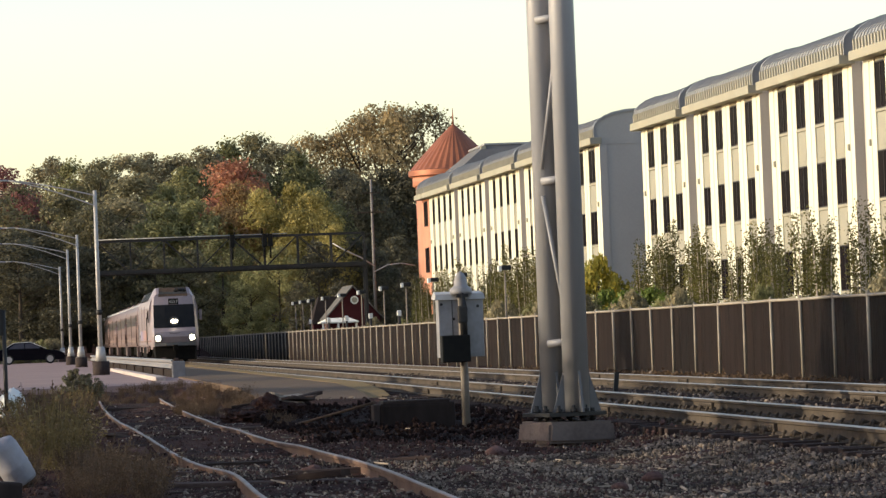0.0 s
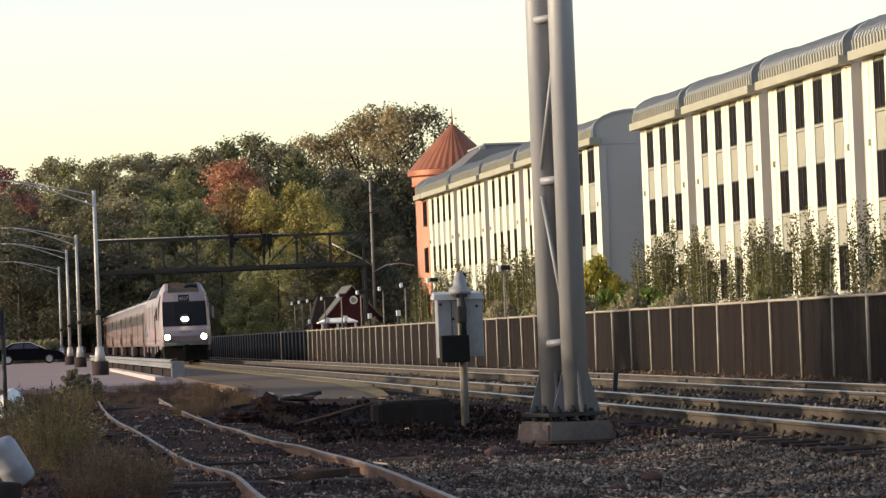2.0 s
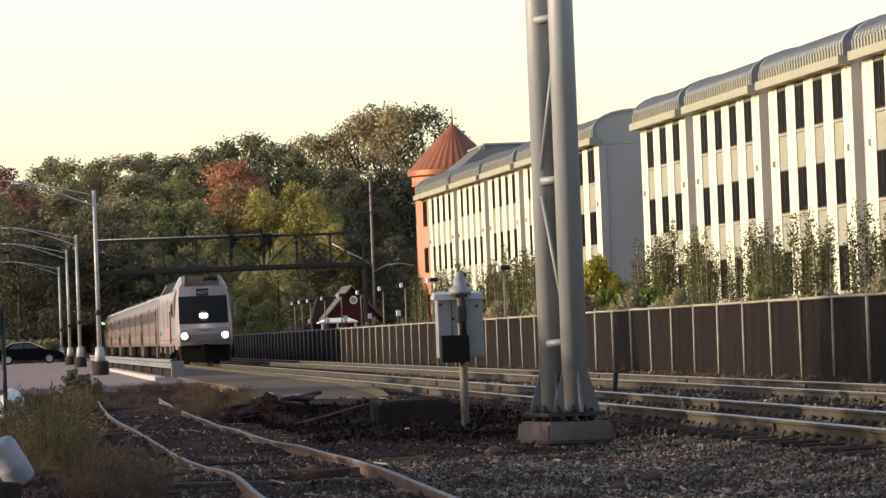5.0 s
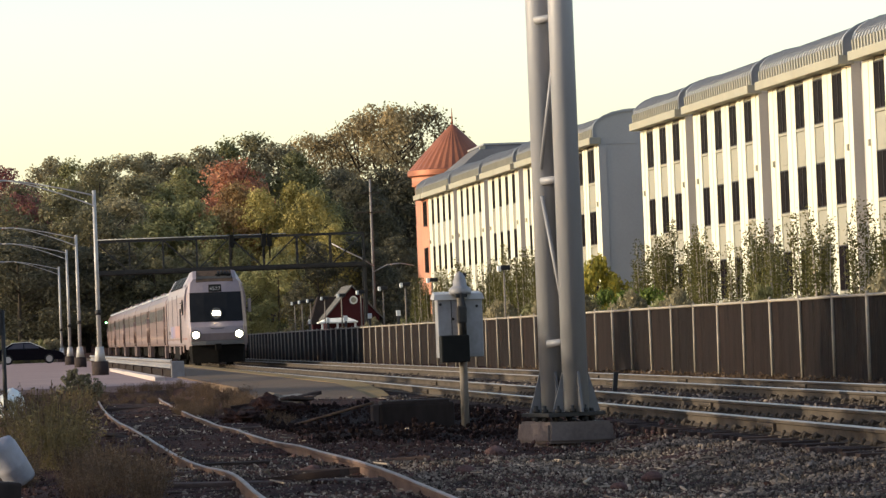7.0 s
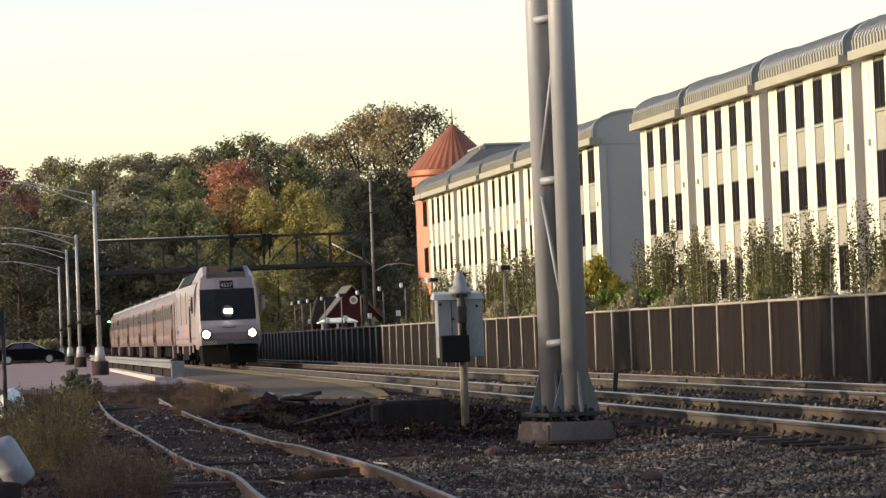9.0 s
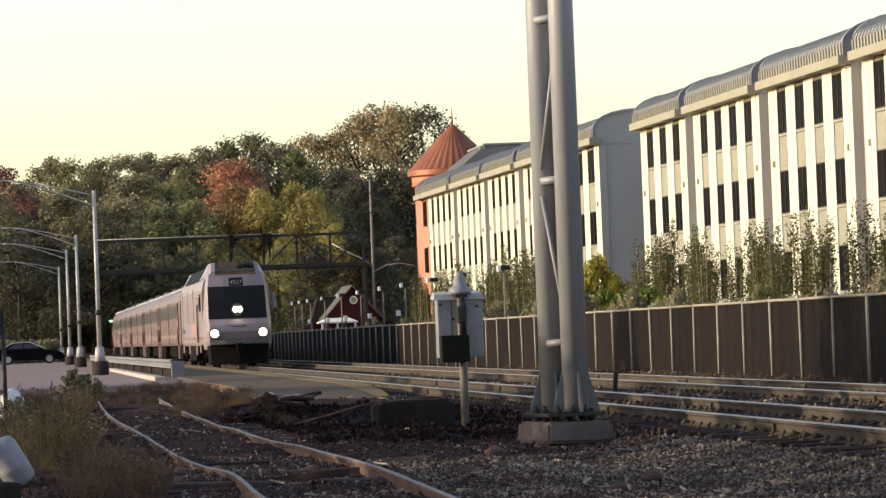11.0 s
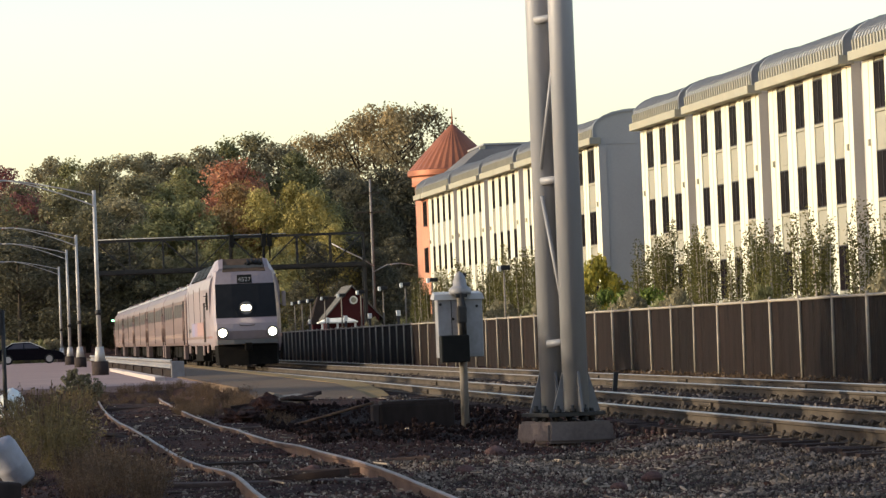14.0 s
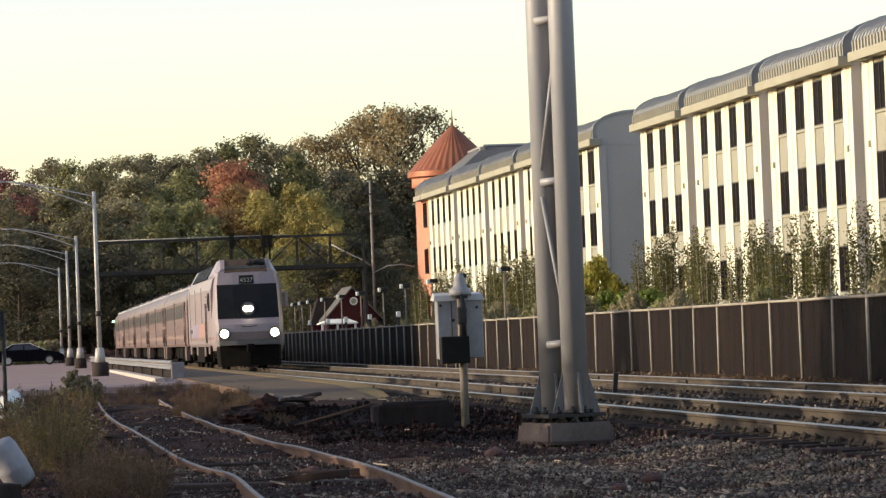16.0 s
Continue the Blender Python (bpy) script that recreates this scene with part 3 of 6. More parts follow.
sill_me = shared("sill", CORNICE, lambda bm: box(bm, (0.05, 0, -0.06), (0.12, WIN_W, 0.12)))


light_me = shared("wall_light", SPANDREL, lambda bm: box(bm, (0, 0, 0), (0.12, 0.22, 0.30), 0.03))


def spandrel_me(h):
    return shared("spandrel_panel", SPANDREL, lambda bm: (box(bm, (0.04, 0, h / 2), (0.08, WIN_W - 0.02, h - 0.02)), box(bm, (-0.01, 0, h / 2), (0.03, WIN_W - 0.5, h * 0.72))))


levels = [0.0] + [v for s, h in WIN for v in (s - 0.12, s + h)] + [EAVE]
span_mes = [(levels[i], spandrel_me(levels[i + 1] - levels[i])) for i in (0, 2, 4, 6)]
ROOF_LINE = [(-0.42, 0.42), (-0.44, 0.94), (-0.35, 1.15), (-0.12, 1.38), (0.25, 1.62), (0.8, 1.83), (1.6, 1.98), (4.0, 2.1), (9.0, 2.15), (16.0, 2.15)]


def bay_roof(parent, y0, y1):
    bm = B()
    loft(bm, [[(x, y, EAVE + z) for x, z in ROOF_LINE] + [(16.0, y, EAVE + 0.4)] for y in (y0, y1)], smooth=False)
    part("roof", bm, ROOF, parent, "curved grey standing-seam metal roof")
    for nm, mat, first, last, wide, high, pitch in (("parapet_rib", CORNICE, 0, 1, 0.09, 0.07, 0.56), ("seam_rib", ROOF, 1, 8, 0.02, 0.05, 0.60)):
        bm = B()
        n = int((y1 - y0) / pitch)
        for k in range(n + 1):
            y = y0 + 0.12 + (y1 - y0 - 0.24) * k / n
            for (xa, za), (xb, zb) in zip(ROOF_LINE[first:last], ROOF_LINE[first + 1:last + 1]):
                nx_, nz_ = -(zb - za), (xb - xa)
                ln_ = math.hypot(nx_, nz_)
                nx_, nz_ = nx_ / ln_ * high, nz_ / ln_ * high
                vs = [bm.verts.new(v) for v in ((xa, y - wide, EAVE + za), (xb, y - wide, EAVE + zb), (xb + nx_, y - wide, EAVE + zb + nz_), (xa + nx_, y - wide, EAVE + za + nz_))]
                ws = [bm.verts.new((v.co.x, y + wide, v.co.z)) for v in vs]
                bm.faces.new(vs), bm.faces.new(ws[::-1])
                bm.faces.new((vs[2], vs[3], ws[3], ws[2]))
        tagged(part(nm, bm, mat, parent), kind="stuff")
    # raised verge at both ends of the bay
    for y in (y0, y1):
        bm = B()
        loft(bm, [[(x, y + s, EAVE + z) for x, z in ROOF_LINE] + [(x + 0.03, y + s, EAVE + z + 0.16) for x, z in ROOF_LINE[::-1]] for s in (-0.12, 0.12)])
        part("roof_verge", bm, ROOF, parent)
    bm = B()
    box(bm, (-0.30, (y0 + y1) / 2, EAVE + 0.21), (0.75, y1 - y0 + 0.3, 0.42), 0.03)
    part("cornice", bm, CORNICE, parent)


def office(y_ends, counts, label):
    """A wing: bays from near to far; local y runs along the front, local x points into the building."""
    t = thing("office_building", Matrix.Translation((41.0, 0, 0)) @ Matrix.Rotation(0.020, 4, "Z"), label, "building", "office wings")
    a, b = y_ends[0], y_ends[-1]
    bm = B()
    box(bm, (8.2, (a + b) / 2, EAVE / 2 + 0.2), (15.6, b - a - 0.02, EAVE + 0.4))
    part("wall", bm, GREYWALL, t, "plain grey rendered wall")
    bm = B()
    loft(bm, [[(x, y, EAVE + z) for x, z in ROOF_LINE if x > -0.4] + [(16, y, EAVE - 0.02), (0.08, y, EAVE - 0.02)] for y in (a - 0.02, a + 0.3)])
    part("gable", bm, GREYWALL, t)
    for (y0, y1), n in zip(zip(y_ends, y_ends[1:]), counts):
        start = y0 if y0 == a else y0 + GAP * 0.5
        stop = y1 if y1 == b else y1 - GAP * 0.5
        bay_roof(t, start, stop)
        width = stop - start
        unit = (width - PIL_W) / n
        bm = B()
        box(bm, (0.45, start + width / 2, EAVE / 2), (0.36, width, EAVE))
        part("bay_wall", bm, GREYWALL, t)
        bm = B()
        box(bm, (0.16, start - 0.03, EAVE / 2), (0.46, 0.05, EAVE))
        box(bm, (0.25, start - 0.03, EAVE + 0.20), (0.33, 0.05, 0.40))
        part("bay_return", bm, GREYWALL, t, "grey side of the bay")
        for k in range(n + 1):
            part("pilaster", None, None, t, at=pose(0, start + PIL_W / 2 + unit * k, 0), data=pil_me)
            if k in (0, n):
                part("wall_light", None, None, t, "small grey wall light", at=pose(-0.10, start + PIL_W / 2 + unit * k, 8.75), data=light_me)
        for k in range(n):
            yc = start + PIL_W + (unit - PIL_W) / 2 + unit * k
            sc = Matrix.Diagonal((1, (unit - PIL_W) / WIN_W, 1, 1))
            for z, me_ in span_mes:
                part("spandrel_panel", None, None, t, at=pose(0.02, yc, z) @ sc, data=me_)
            for s, h in WIN:
                w = part("window", None, None, t, at=pose(-0.05, yc, s) @ sc, data=frame_me)
                part("pane", None, None, w, data=pane_me)
                part("sill", None, None, w, data=sill_me)
    return t


office([127.0, 146.4, 165.75, 185.1, 204.0, 218.6], [4, 4, 4, 4, 3], "cream three-storey office wing with dark windows and curved metal roof")
office([232.7, 248.7, 264.7, 282.0, 299.2, 316.0], [3, 4, 4, 4, 4], "cream three-storey office wing ending in a grey blank wall")

# raised hipped roof over the end of the far wing
t = thing("roof_pavilion", Matrix(), "dark hipped metal roof raised above the curved eaves", "roof")
bm = B()
loft(bm, [[(36.2, 308.7, 14.30), (64.0, 308.7, 14.30), (64.0, 324.0, 14.30), (36.2, 324.0, 14.30)], [(38.95, 311.0, 16.50), (61.5, 311.0, 16.50), (61.5, 322.0, 16.50), (38.95, 322.0, 16.50)]])
part("hipped_roof", bm, ROOFDARK, t)
bm = B()
box(bm, (50.2, 316.5, 16.58), (22.7, 11.2, 0.16), 0.03)
part("ridge_cap", bm, ROOF, t)
bm = B()
box(bm, (38.75, 310.9, 16.25), (0.45, 0.5, 0.38), 0.03)
part("corner_cap", bm, CORNICE, t)
bm = B()
box(bm, (50.2, 316.4, 13.4), (27.0, 14.6, 1.9))
part("base_wall", bm, GREYWALL, t)

# brick end bay and turret
t = thing("brick_tower", Matrix.Translation((41.0, 0, 0)) @ Matrix.Rotation(0.020, 4, "Z"), "orange brick corner block with a conical copper roof and spire", "tower")
bm = B()
box(bm, (8.2, 318.9, EAVE / 2), (16.4, 4.6, EAVE))
part("wall", bm, BRICK, t)
for s, h in WIN:
    for yy in (318.4,):
        w = part("window", None, None, t, at=pose(-0.13, yy, s), data=frame_me)
        part("pane", None, None, w, data=pane_me)
bay_roof(t, 316.7, 321.0)
bm = B()
TC = (4.15, 330.0)
rod(bm, (*TC, 0), (*TC, 14.0), 3.5, seg=32)
rod(bm, (*TC, 14.0), (*TC, 14.95), 3.75, seg=32)
part("turret_wall", bm, BRICK, t)
bm = B()
prof = [(3.9, 14.8), (4.1, 14.9), (4.1, 15.35), (3.95, 15.45), (3.05, 16.45), (2.0, 17.55), (0.95, 18.6), (0.30, 19.2), (0.07, 19.4)]
rings = [[(TC[0] + r * math.cos(k * math.tau / 72) * (0.975 if k % 2 and z > 15.4 else 1), TC[1] + r * math.sin(k * math.tau / 72) * (0.975 if k % 2 and z > 15.4 else 1), z) for k in range(72)] for r, z in prof]
loft(bm, rings)
part("turret_roof", bm, COPPER, t, "ribbed copper cone roof")
bm = B()
rod(bm, (*TC, 19.2), (*TC, 20.8), 0.11, 0.02, 8)
part("spire", bm, COPPER, t)

# ------------------------------------------------------------ train
def ring_at(y, half, z0, z1, shoulder, top_half, top, lean=0.0):
    """Cross-section of the locomotive body at y: vertical sides, sloping shoulders, flat roof."""
    pts = [(-half + 0.06, z0), (half - 0.06, z0), (half, z0 + 0.12), (half, z1), (half - 0.10, shoulder), (top_half, top), (-top_half, top), (-half + 0.10, shoulder), (-half, z1), (-half, z0 + 0.12)]
    return [(x, y + lean * max(z - 1.2, 0), z) for x, z in pts]


def wheelset(parent, y, r=0.5):
    bm = B()
    for s in (-1, 1):
        rod(bm, (s * 0.70, 0, 0), (s * 0.83, 0, 0), r, seg=28)
        rod(bm, (s * 0.66, 0, 0), (s * 0.70, 0, 0), r + 0.03, seg=28)
        for k in range(4):
            rod(bm, (s * 0.82, 0.3 * math.cos(k * 1.571), 0.3 * math.sin(k * 1.571)), (s * 0.85, 0.3 * math.cos(k * 1.571), 0.3 * math.sin(k * 1.571)), 0.06, seg=8)
    rod(bm, (-0.7, 0, 0), (0.7, 0, 0), 0.09, seg=12)
    return part("wheelset", bm, GRIME, parent, "steel wheels on an axle", at=pose(0, y, r))


def bogie(parent, yc, base, wheels):
    bm = B()
    for s in (-1, 1):
        box(bm, (s * 1.02, yc, 0.62), (0.18, base + 0.9, 0.26), 0.03)
        for k in (-1, 1):
            box(bm, (s * 1.04, yc + k * base / 2, 0.5), (0.24, 0.36, 0.36), 0.03)
            rod(bm, (s * 1.02, yc + k * 0.45, 0.55), (s * 1.02, yc + k * 0.45, 0.98), 0.14, seg=10)
    box(bm, (0, yc, 0.68), (2.0, 0.5, 0.2), 0.02)
    part("bogie_frame", bm, GRIME, parent)
    for k in (-1, 1):
        wheels.append(wheelset(parent, yc + k * base / 2))


def locomotive():
    t = thing("locomotive", Matrix(), "silver-white diesel locomotive with dark windscreen and three lit headlights", "locomotive")
    wheels = []
    bm = B()
    # nose and body, front to back
    loft(bm, [ring_at(1.25, 1.43, 0.95, 3.20, 3.62, 1.02, 4.03), ring_at(2.6, 1.475, 0.95, 3.25, 3.62, 1.0, 4.26), ring_at(20.6, 1.475, 0.95, 3.25, 3.62, 1.0, 4.26), ring_at(21.0, 1.40, 0.95, 3.2, 3.5, 0.92, 4.16)])
    part("body", bm, LOCOWHITE, t, "silver-white painted side panels")
    # cab front: nose lip, nose, raked windscreen, brow
    front = [(0.55, 1.18, 0.78), (0.30, 1.24, 0.95), (0.10, 1.27, 1.20), (0.0, 1.27, 1.50), (0.06, 1.26, 1.80), (0.30, 1.28, 2.02), (0.85, 1.24, 3.42), (1.05, 1.17, 3.90), (1.22, 1.02, 4.02)]
    back = [(1.3, 1.40, 0.78), (1.3, 1.43, 0.95), (1.3, 1.44, 1.20), (1.3, 1.445, 1.50), (1.3, 1.445, 1.80), (1.32, 1.44, 2.02), (1.6, 1.38, 3.42), (1.75, 1.24, 3.90), (1.8, 1.05, 4.1)]
    bm = B()
    rings = []
    for (yf, hf, z), (yb, hb, zb) in zip(front, back):
        rings.append([(-hb, yb, zb), (-hf - 0.04, yf + 0.28, z), (-hf + 0.06, yf + 0.04, z), (-hf * 0.45, yf - 0.02, z), (hf * 0.45, yf - 0.02, z), (hf - 0.06, yf + 0.04, z), (hf + 0.04, yf + 0.28, z), (hb, yb, zb)])
    loft(bm, rings)
    part("cab_front", bm, LOCOWHITE, t, "rounded silver-white cab front")

    def face(zs, half0, half1, out, mat, name, label="", thick=0.03, n=1):
        """Plate lying on the raked cab face between two heights."""
        b2 = B()
        def yat(z):
            for (ya, _, za), (yb, _, zb) in zip(front, front[1:]):
                if za <= z <= zb:
                    return ya + (yb - ya) * (z - za) / (zb - za)
            return front[-1][0]
        q = []
        for d in (0, thick):
            q.append([(-half0, yat(zs[0]) - out + d + 0.04, zs[0]), (-half0 * 0.45, yat(zs[0]) - out + d - 0.02, zs[0]), (half0 * 0.45, yat(zs[0]) - out + d - 0.02, zs[0]), (half0, yat(zs[0]) - out + d + 0.04, zs[0]),
                      (half1, yat(zs[1]) - out + d + 0.04, zs[1]), (half1 * 0.45, yat(zs[1]) - out + d - 0.02, zs[1]), (-half1 * 0.45, yat(zs[1]) - out + d - 0.02, zs[1]), (-half1, yat(zs[1]) - out + d + 0.04, zs[1])])
        vr = [[b2.verts.new(p) for p in r] for r in q]
        for r in vr:
            b2.faces.new((r[0], r[1], r[6], r[7])), b2.faces.new((r[1], r[2], r[5], r[6])), b2.faces.new((r[2], r[3], r[4], r[5]))
        for k in range(8):
            b2.faces.new((vr[0][k], vr[0][(k + 1) % 8], vr[1][(k + 1) % 8], vr[1][k]))
        return part(name, b2, mat, t, label)

    face((2.04, 3.40), 1.22, 1.19, 0.015, CARGLASS, "windscreen", "wide dark windscreen")
    face((3.42, 3.76), 0.42, 0.40, 0.03, BLACKPAINT, "number_board", "black number board")
    for s in (-1, 1):
        b2 = B()
        bar(b2, (s * 0.35, 0.30, 2.08), (s * 0.62, 0.62, 2.85), 0.03)
        part("wiper", b2, BLACKPAINT, t)
    txt = bpy.data.curves.new("number", "FONT")
    txt.body, txt.size, txt.align_x, txt.extrude = "4527", 0.26, "CENTER", 0.004
    tob = new("number_text", txt)
    tob.matrix_basis = pose(0, 0.845, 3.48, 70)
    dg = bpy.context.evaluated_depsgraph_get()
    dg.update()
    me_ = bpy.data.meshes.new_from_object(tob.evaluated_get(dg))
    bpy.data.objects.remove(tob)
    me_.materials.clear()
    me_.materials.append(DIGIT)
    part("fleet_number", None, None, t, "pale fleet number", at=pose(0, 0.83, 3.49, 68), data=me_)
    # lamps
    for x, y, z, r in ((0.0, 0.40, 2.42, 0.21), (-1.0, 0.05, 1.44, 0.19), (1.0, 0.05, 1.44, 0.19)):
        b2 = B()
        rod(b2, (x, y + 0.12, z), (x, y - 0.08, z), r + 0.05, seg=20)
        hs = part("headlight", b2, LOCOGREY, t, "lit headlight")
        b2 = B()
        for q in ((-0.085, 0.085) if r > 0.2 else (0,)):
            rod(b2, (x + q, y - 0.07, z), (x + q, y - 0.10, z), r * (0.55 if r > 0.2 else 0.85), seg=18)
        part("lens", b2, LAMP_ON, hs, "glowing white lens")
    # grey lower lip, handrails, pilot and coupler
    b2 = B()
    loft(b2, [[(-1.24, 0.34, z - 0.0), (-1.2, 0.02, z), (-0.55, -0.10, z), (0.55, -0.10, z), (1.2, 0.02, z), (1.24, 0.34, z)] for z in (0.98, 1.16)], closed=True)
    part("bumper_lip", b2, LOCOGREY, t, "grey lip below the nose")
    b2 = B()
    loft(b2, [[(-1.30, 0.75, 0.95), (-1.2, 0.2, 0.95), (0, 0.0, 0.95), (1.2, 0.2, 0.95), (1.30, 0.75, 0.95)], [(-1.25, 0.75, 0.14), (-1.15, 0.15, 0.14), (0, -0.12, 0.14), (1.15, 0.15, 0.14), (1.25, 0.75, 0.14)]])
    part("pilot_plough", b2, GRIME, t, "dark snowplough pilot")
    b2 = B()
    rod(b2, (0, 0.4, 0.86), (0, -0.35, 0.86), 0.12, seg=10)
    box(b2, (0, -0.42, 0.86), (0.3, 0.25, 0.32), 0.05)
    part("coupler", b2, GRIME, t)
    b2 = B()
    for z, w in ((1.72, 0.32),):
        pipe(b2, [(-w, 0.02, z + 0.04), (-w + 0.05, -0.08, z), (0, -0.1, z - 0.02), (w - 0.05, -0.08, z), (w, 0.02, z + 0.04)], 0.016, 6)
    part("handrail", b2, DARKSTEEL, t)
    # mirrors and cab side windows, doors
    for s in (-1, 1):
        b2 = B()
        box(b2, (s * (1.62 if s > 0 else 1.52), 1.75, 2.75), (0.16 if s > 0 else 0.08, 0.12, 0.62 if s > 0 else 0.30), 0.03)
        bar(b2, (s * 1.45, 1.85, 2.95), (s * 1.62, 1.75, 2.95), 0.03)
        bar(b2, (s * 1.45, 1.85, 2.55), (s * 1.62, 1.75, 2.55), 0.03)
        part("mirror", b2, LOCOWHITE if s > 0 else DARKSTEEL, t)
        b2 = B()
        box(b2, (s * 1.47, 2.35, 2.75), (0.03, 0.75, 0.72), 0.01)
        part("side_window", b2, CARGLASS, t)
        b2 = B()
        box(b2, (s * 1.472, 3.55, 2.2), (0.025, 0.72, 2.0), 0.01)
        dr = part("cab_door", b2, LOCOWHITE, t)
        for yy in (3.12, 3.98):
            b2 = B()
            rod(b2, (s * 1.53, yy, 1.1), (s * 1.53, yy, 2.7), 0.018, seg=6)
            part("grab_rail", b2, DARKSTEEL, dr)
        # grilles on the roof shoulder
        for y0, y1 in ((4.6, 8.6), (9.0, 13.0), (13.4, 17.6)):
            b2 = B()
            for k in range(int((y1 - y0) / 0.5)):
                yy = y0 + k * 0.5
                loft(b2, [[(s * (1.345), y, 3.70), (s * 1.395, y, 3.72), (s * 1.065, y, 4.25), (s * 1.015, y, 4.23)] for y in (yy, yy + 0.42)])
            part("roof_grille", b2, BLACKPAINT, t, "dark louvred roof grille")
        # brow fairing beside the roof recess
        b2 = B()
        loft(b2, [[(s * 1.12, 1.10, 3.86), (s * 0.86, 1.10, 3.90), (s * 0.84, 1.12, 4.05), (s * 1.0, 1.12, 4.02)], [(s * 1.34, 1.75, 3.75), (s * 0.84, 1.75, 3.95), (s * 0.80, 1.75, 4.43), (s * 0.98, 1.75, 4.40)], [(s * 1.36, 4.3, 3.72), (s * 0.85, 4.3, 4.2), (s * 0.80, 4.3, 4.41), (s * 0.98, 4.3, 4.39)]])
        part("brow_fairing", b2, LOCOWHITE, t, "pale roof fairing")
        # coloured emblem blocks on the flank
        for y0, y1, mt in ((5.4, 10.6, PINK), (10.6, 13.2, PURPLE), (13.2, 15.6, BLUE)):
            b2 = B()
            box(b2, (s * 1.49, (y0 + y1) / 2, 1.64), (0.012, y1 - y0 - 0.01, 0.58))
            part("emblem_block", b2, mt, t)
        for k in range(3):
            b2 = B()
            box(b2, (s * 1.489, 17.0 + k * 0.9, 1.62), (0.010, 0.55, 0.16))
            part("lettering_bar", b2, LOCOGREY, t)
        b2 = B()
        loft(b2, [[(s * 1.30, 0.42, z), (s * 1.47, 1.27, z), (s * 1.44, 1.27, z), (s * 1.22, 0.42, z)] for z in (1.24, 1.34)])
        part("nose_stripe", b2, PINK, t, "faded red stripe round the nose")
        b2 = B()
        box(b2, (s * 1.487, 11.0, 1.28), (0.012, 19.0, 0.09))
        part("side_stripe", b2, ORANGE, t, "thin orange stripe")
        for yy in (8.0, 13.5, 18.6):
            b2 = B()
            box(b2, (s * 1.482, yy, 2.3), (0.02, 0.04, 2.2))
            part("panel_joint", b2, LOCOGREY, t)
        b2 = B()
        box(b2, (s * 1.30, 10.6, 0.62), (0.3, 6.4, 0.62), 0.04)
        part("fuel_tank_side", b2, GRIME, t)
        for y0, y1, z0 in ((2.5, 3.6, 0.66), (5.9, 7.0, 0.56), (12.6, 14.0, 0.60), (18.4, 19.9, 0.62)):
            b2 = B()
            box(b2, (s * 1.44, (y0 + y1) / 2, (z0 + 0.98) / 2), (0.05, y1 - y0, 0.98 - z0), 0.012)
            part("side_skirt", b2, STAINLESS, t)
        for yy in (1.5, 20.2):
            b2 = B()
            for z in (0.32, 0.6, 0.88):
                box(b2, (s * 1.36, yy, z), (0.22, 0.5, 0.03))
            for q in (-0.25, 0.25):
                bar(b2, (s * 1.45, yy + q, 0.3), (s * 1.45, yy + q, 1.0), 0.035)
            part("cab_step", b2, GRIME, t)
    # slope gets a dark brown colour for the shadow in the roof recess
    b2 = B()
    loft(b2, [[(-0.86, 1.02, 3.90), (0.86, 1.02, 3.90), (0.86, 1.20, 3.80), (-0.86, 1.20, 3.80)], [(-0.84, 1.75, 4.42), (0.84, 1.75, 4.42), (0.84, 1.85, 4.10), (-0.84, 1.85, 4.10)]])
    part("roof_slope", b2, RUSTBOLT, t, "sloping panel between fairings, coloured dark for the recess shade")
    b2 = B()
    box(b2, (0, 2.6, 4.10), (1.6, 2.8, 0.12))
    part("roof_recess", b2, LOCOGREY, t, "dark grey roof well")
    b2 = B()
    for q, dz in ((0.20, 0.0), (0.36, 0.05), (0.52, 0.02), (0.66, 0.0)):
        rod(b2, (q, 1.20, 4.13 + dz), (q, 1.65, 4.36 + dz * 0.5), 0.085, 0.045, 12)
    box(b2, (0.42, 1.40, 4.19), (0.72, 0.24, 0.14), 0.03)
    part("horn", b2, BLACKPAINT, t, "black air horns")
    b2 = B()
    for yy in (6.5, 9.5, 12.5, 15.5):
        box(b2, (0, yy, 4.30), (1.5, 2.2, 0.14), 0.03)
    part("roof_hatch", b2, LOCOGREY, t)
    bogie(t, 4.3, 2.8, wheels)
    bogie(t, 17.2, 2.8, wheels)
    return t, wheels


CAR_SEC = [(1.50, 0.98), (1.54, 1.10), (1.54, 3.05), (1.47, 3.30), (1.28, 3.55), (0.95, 3.75), (0.5, 3.86), (0.0, 3.89)]
CAR_LEN = 25.6


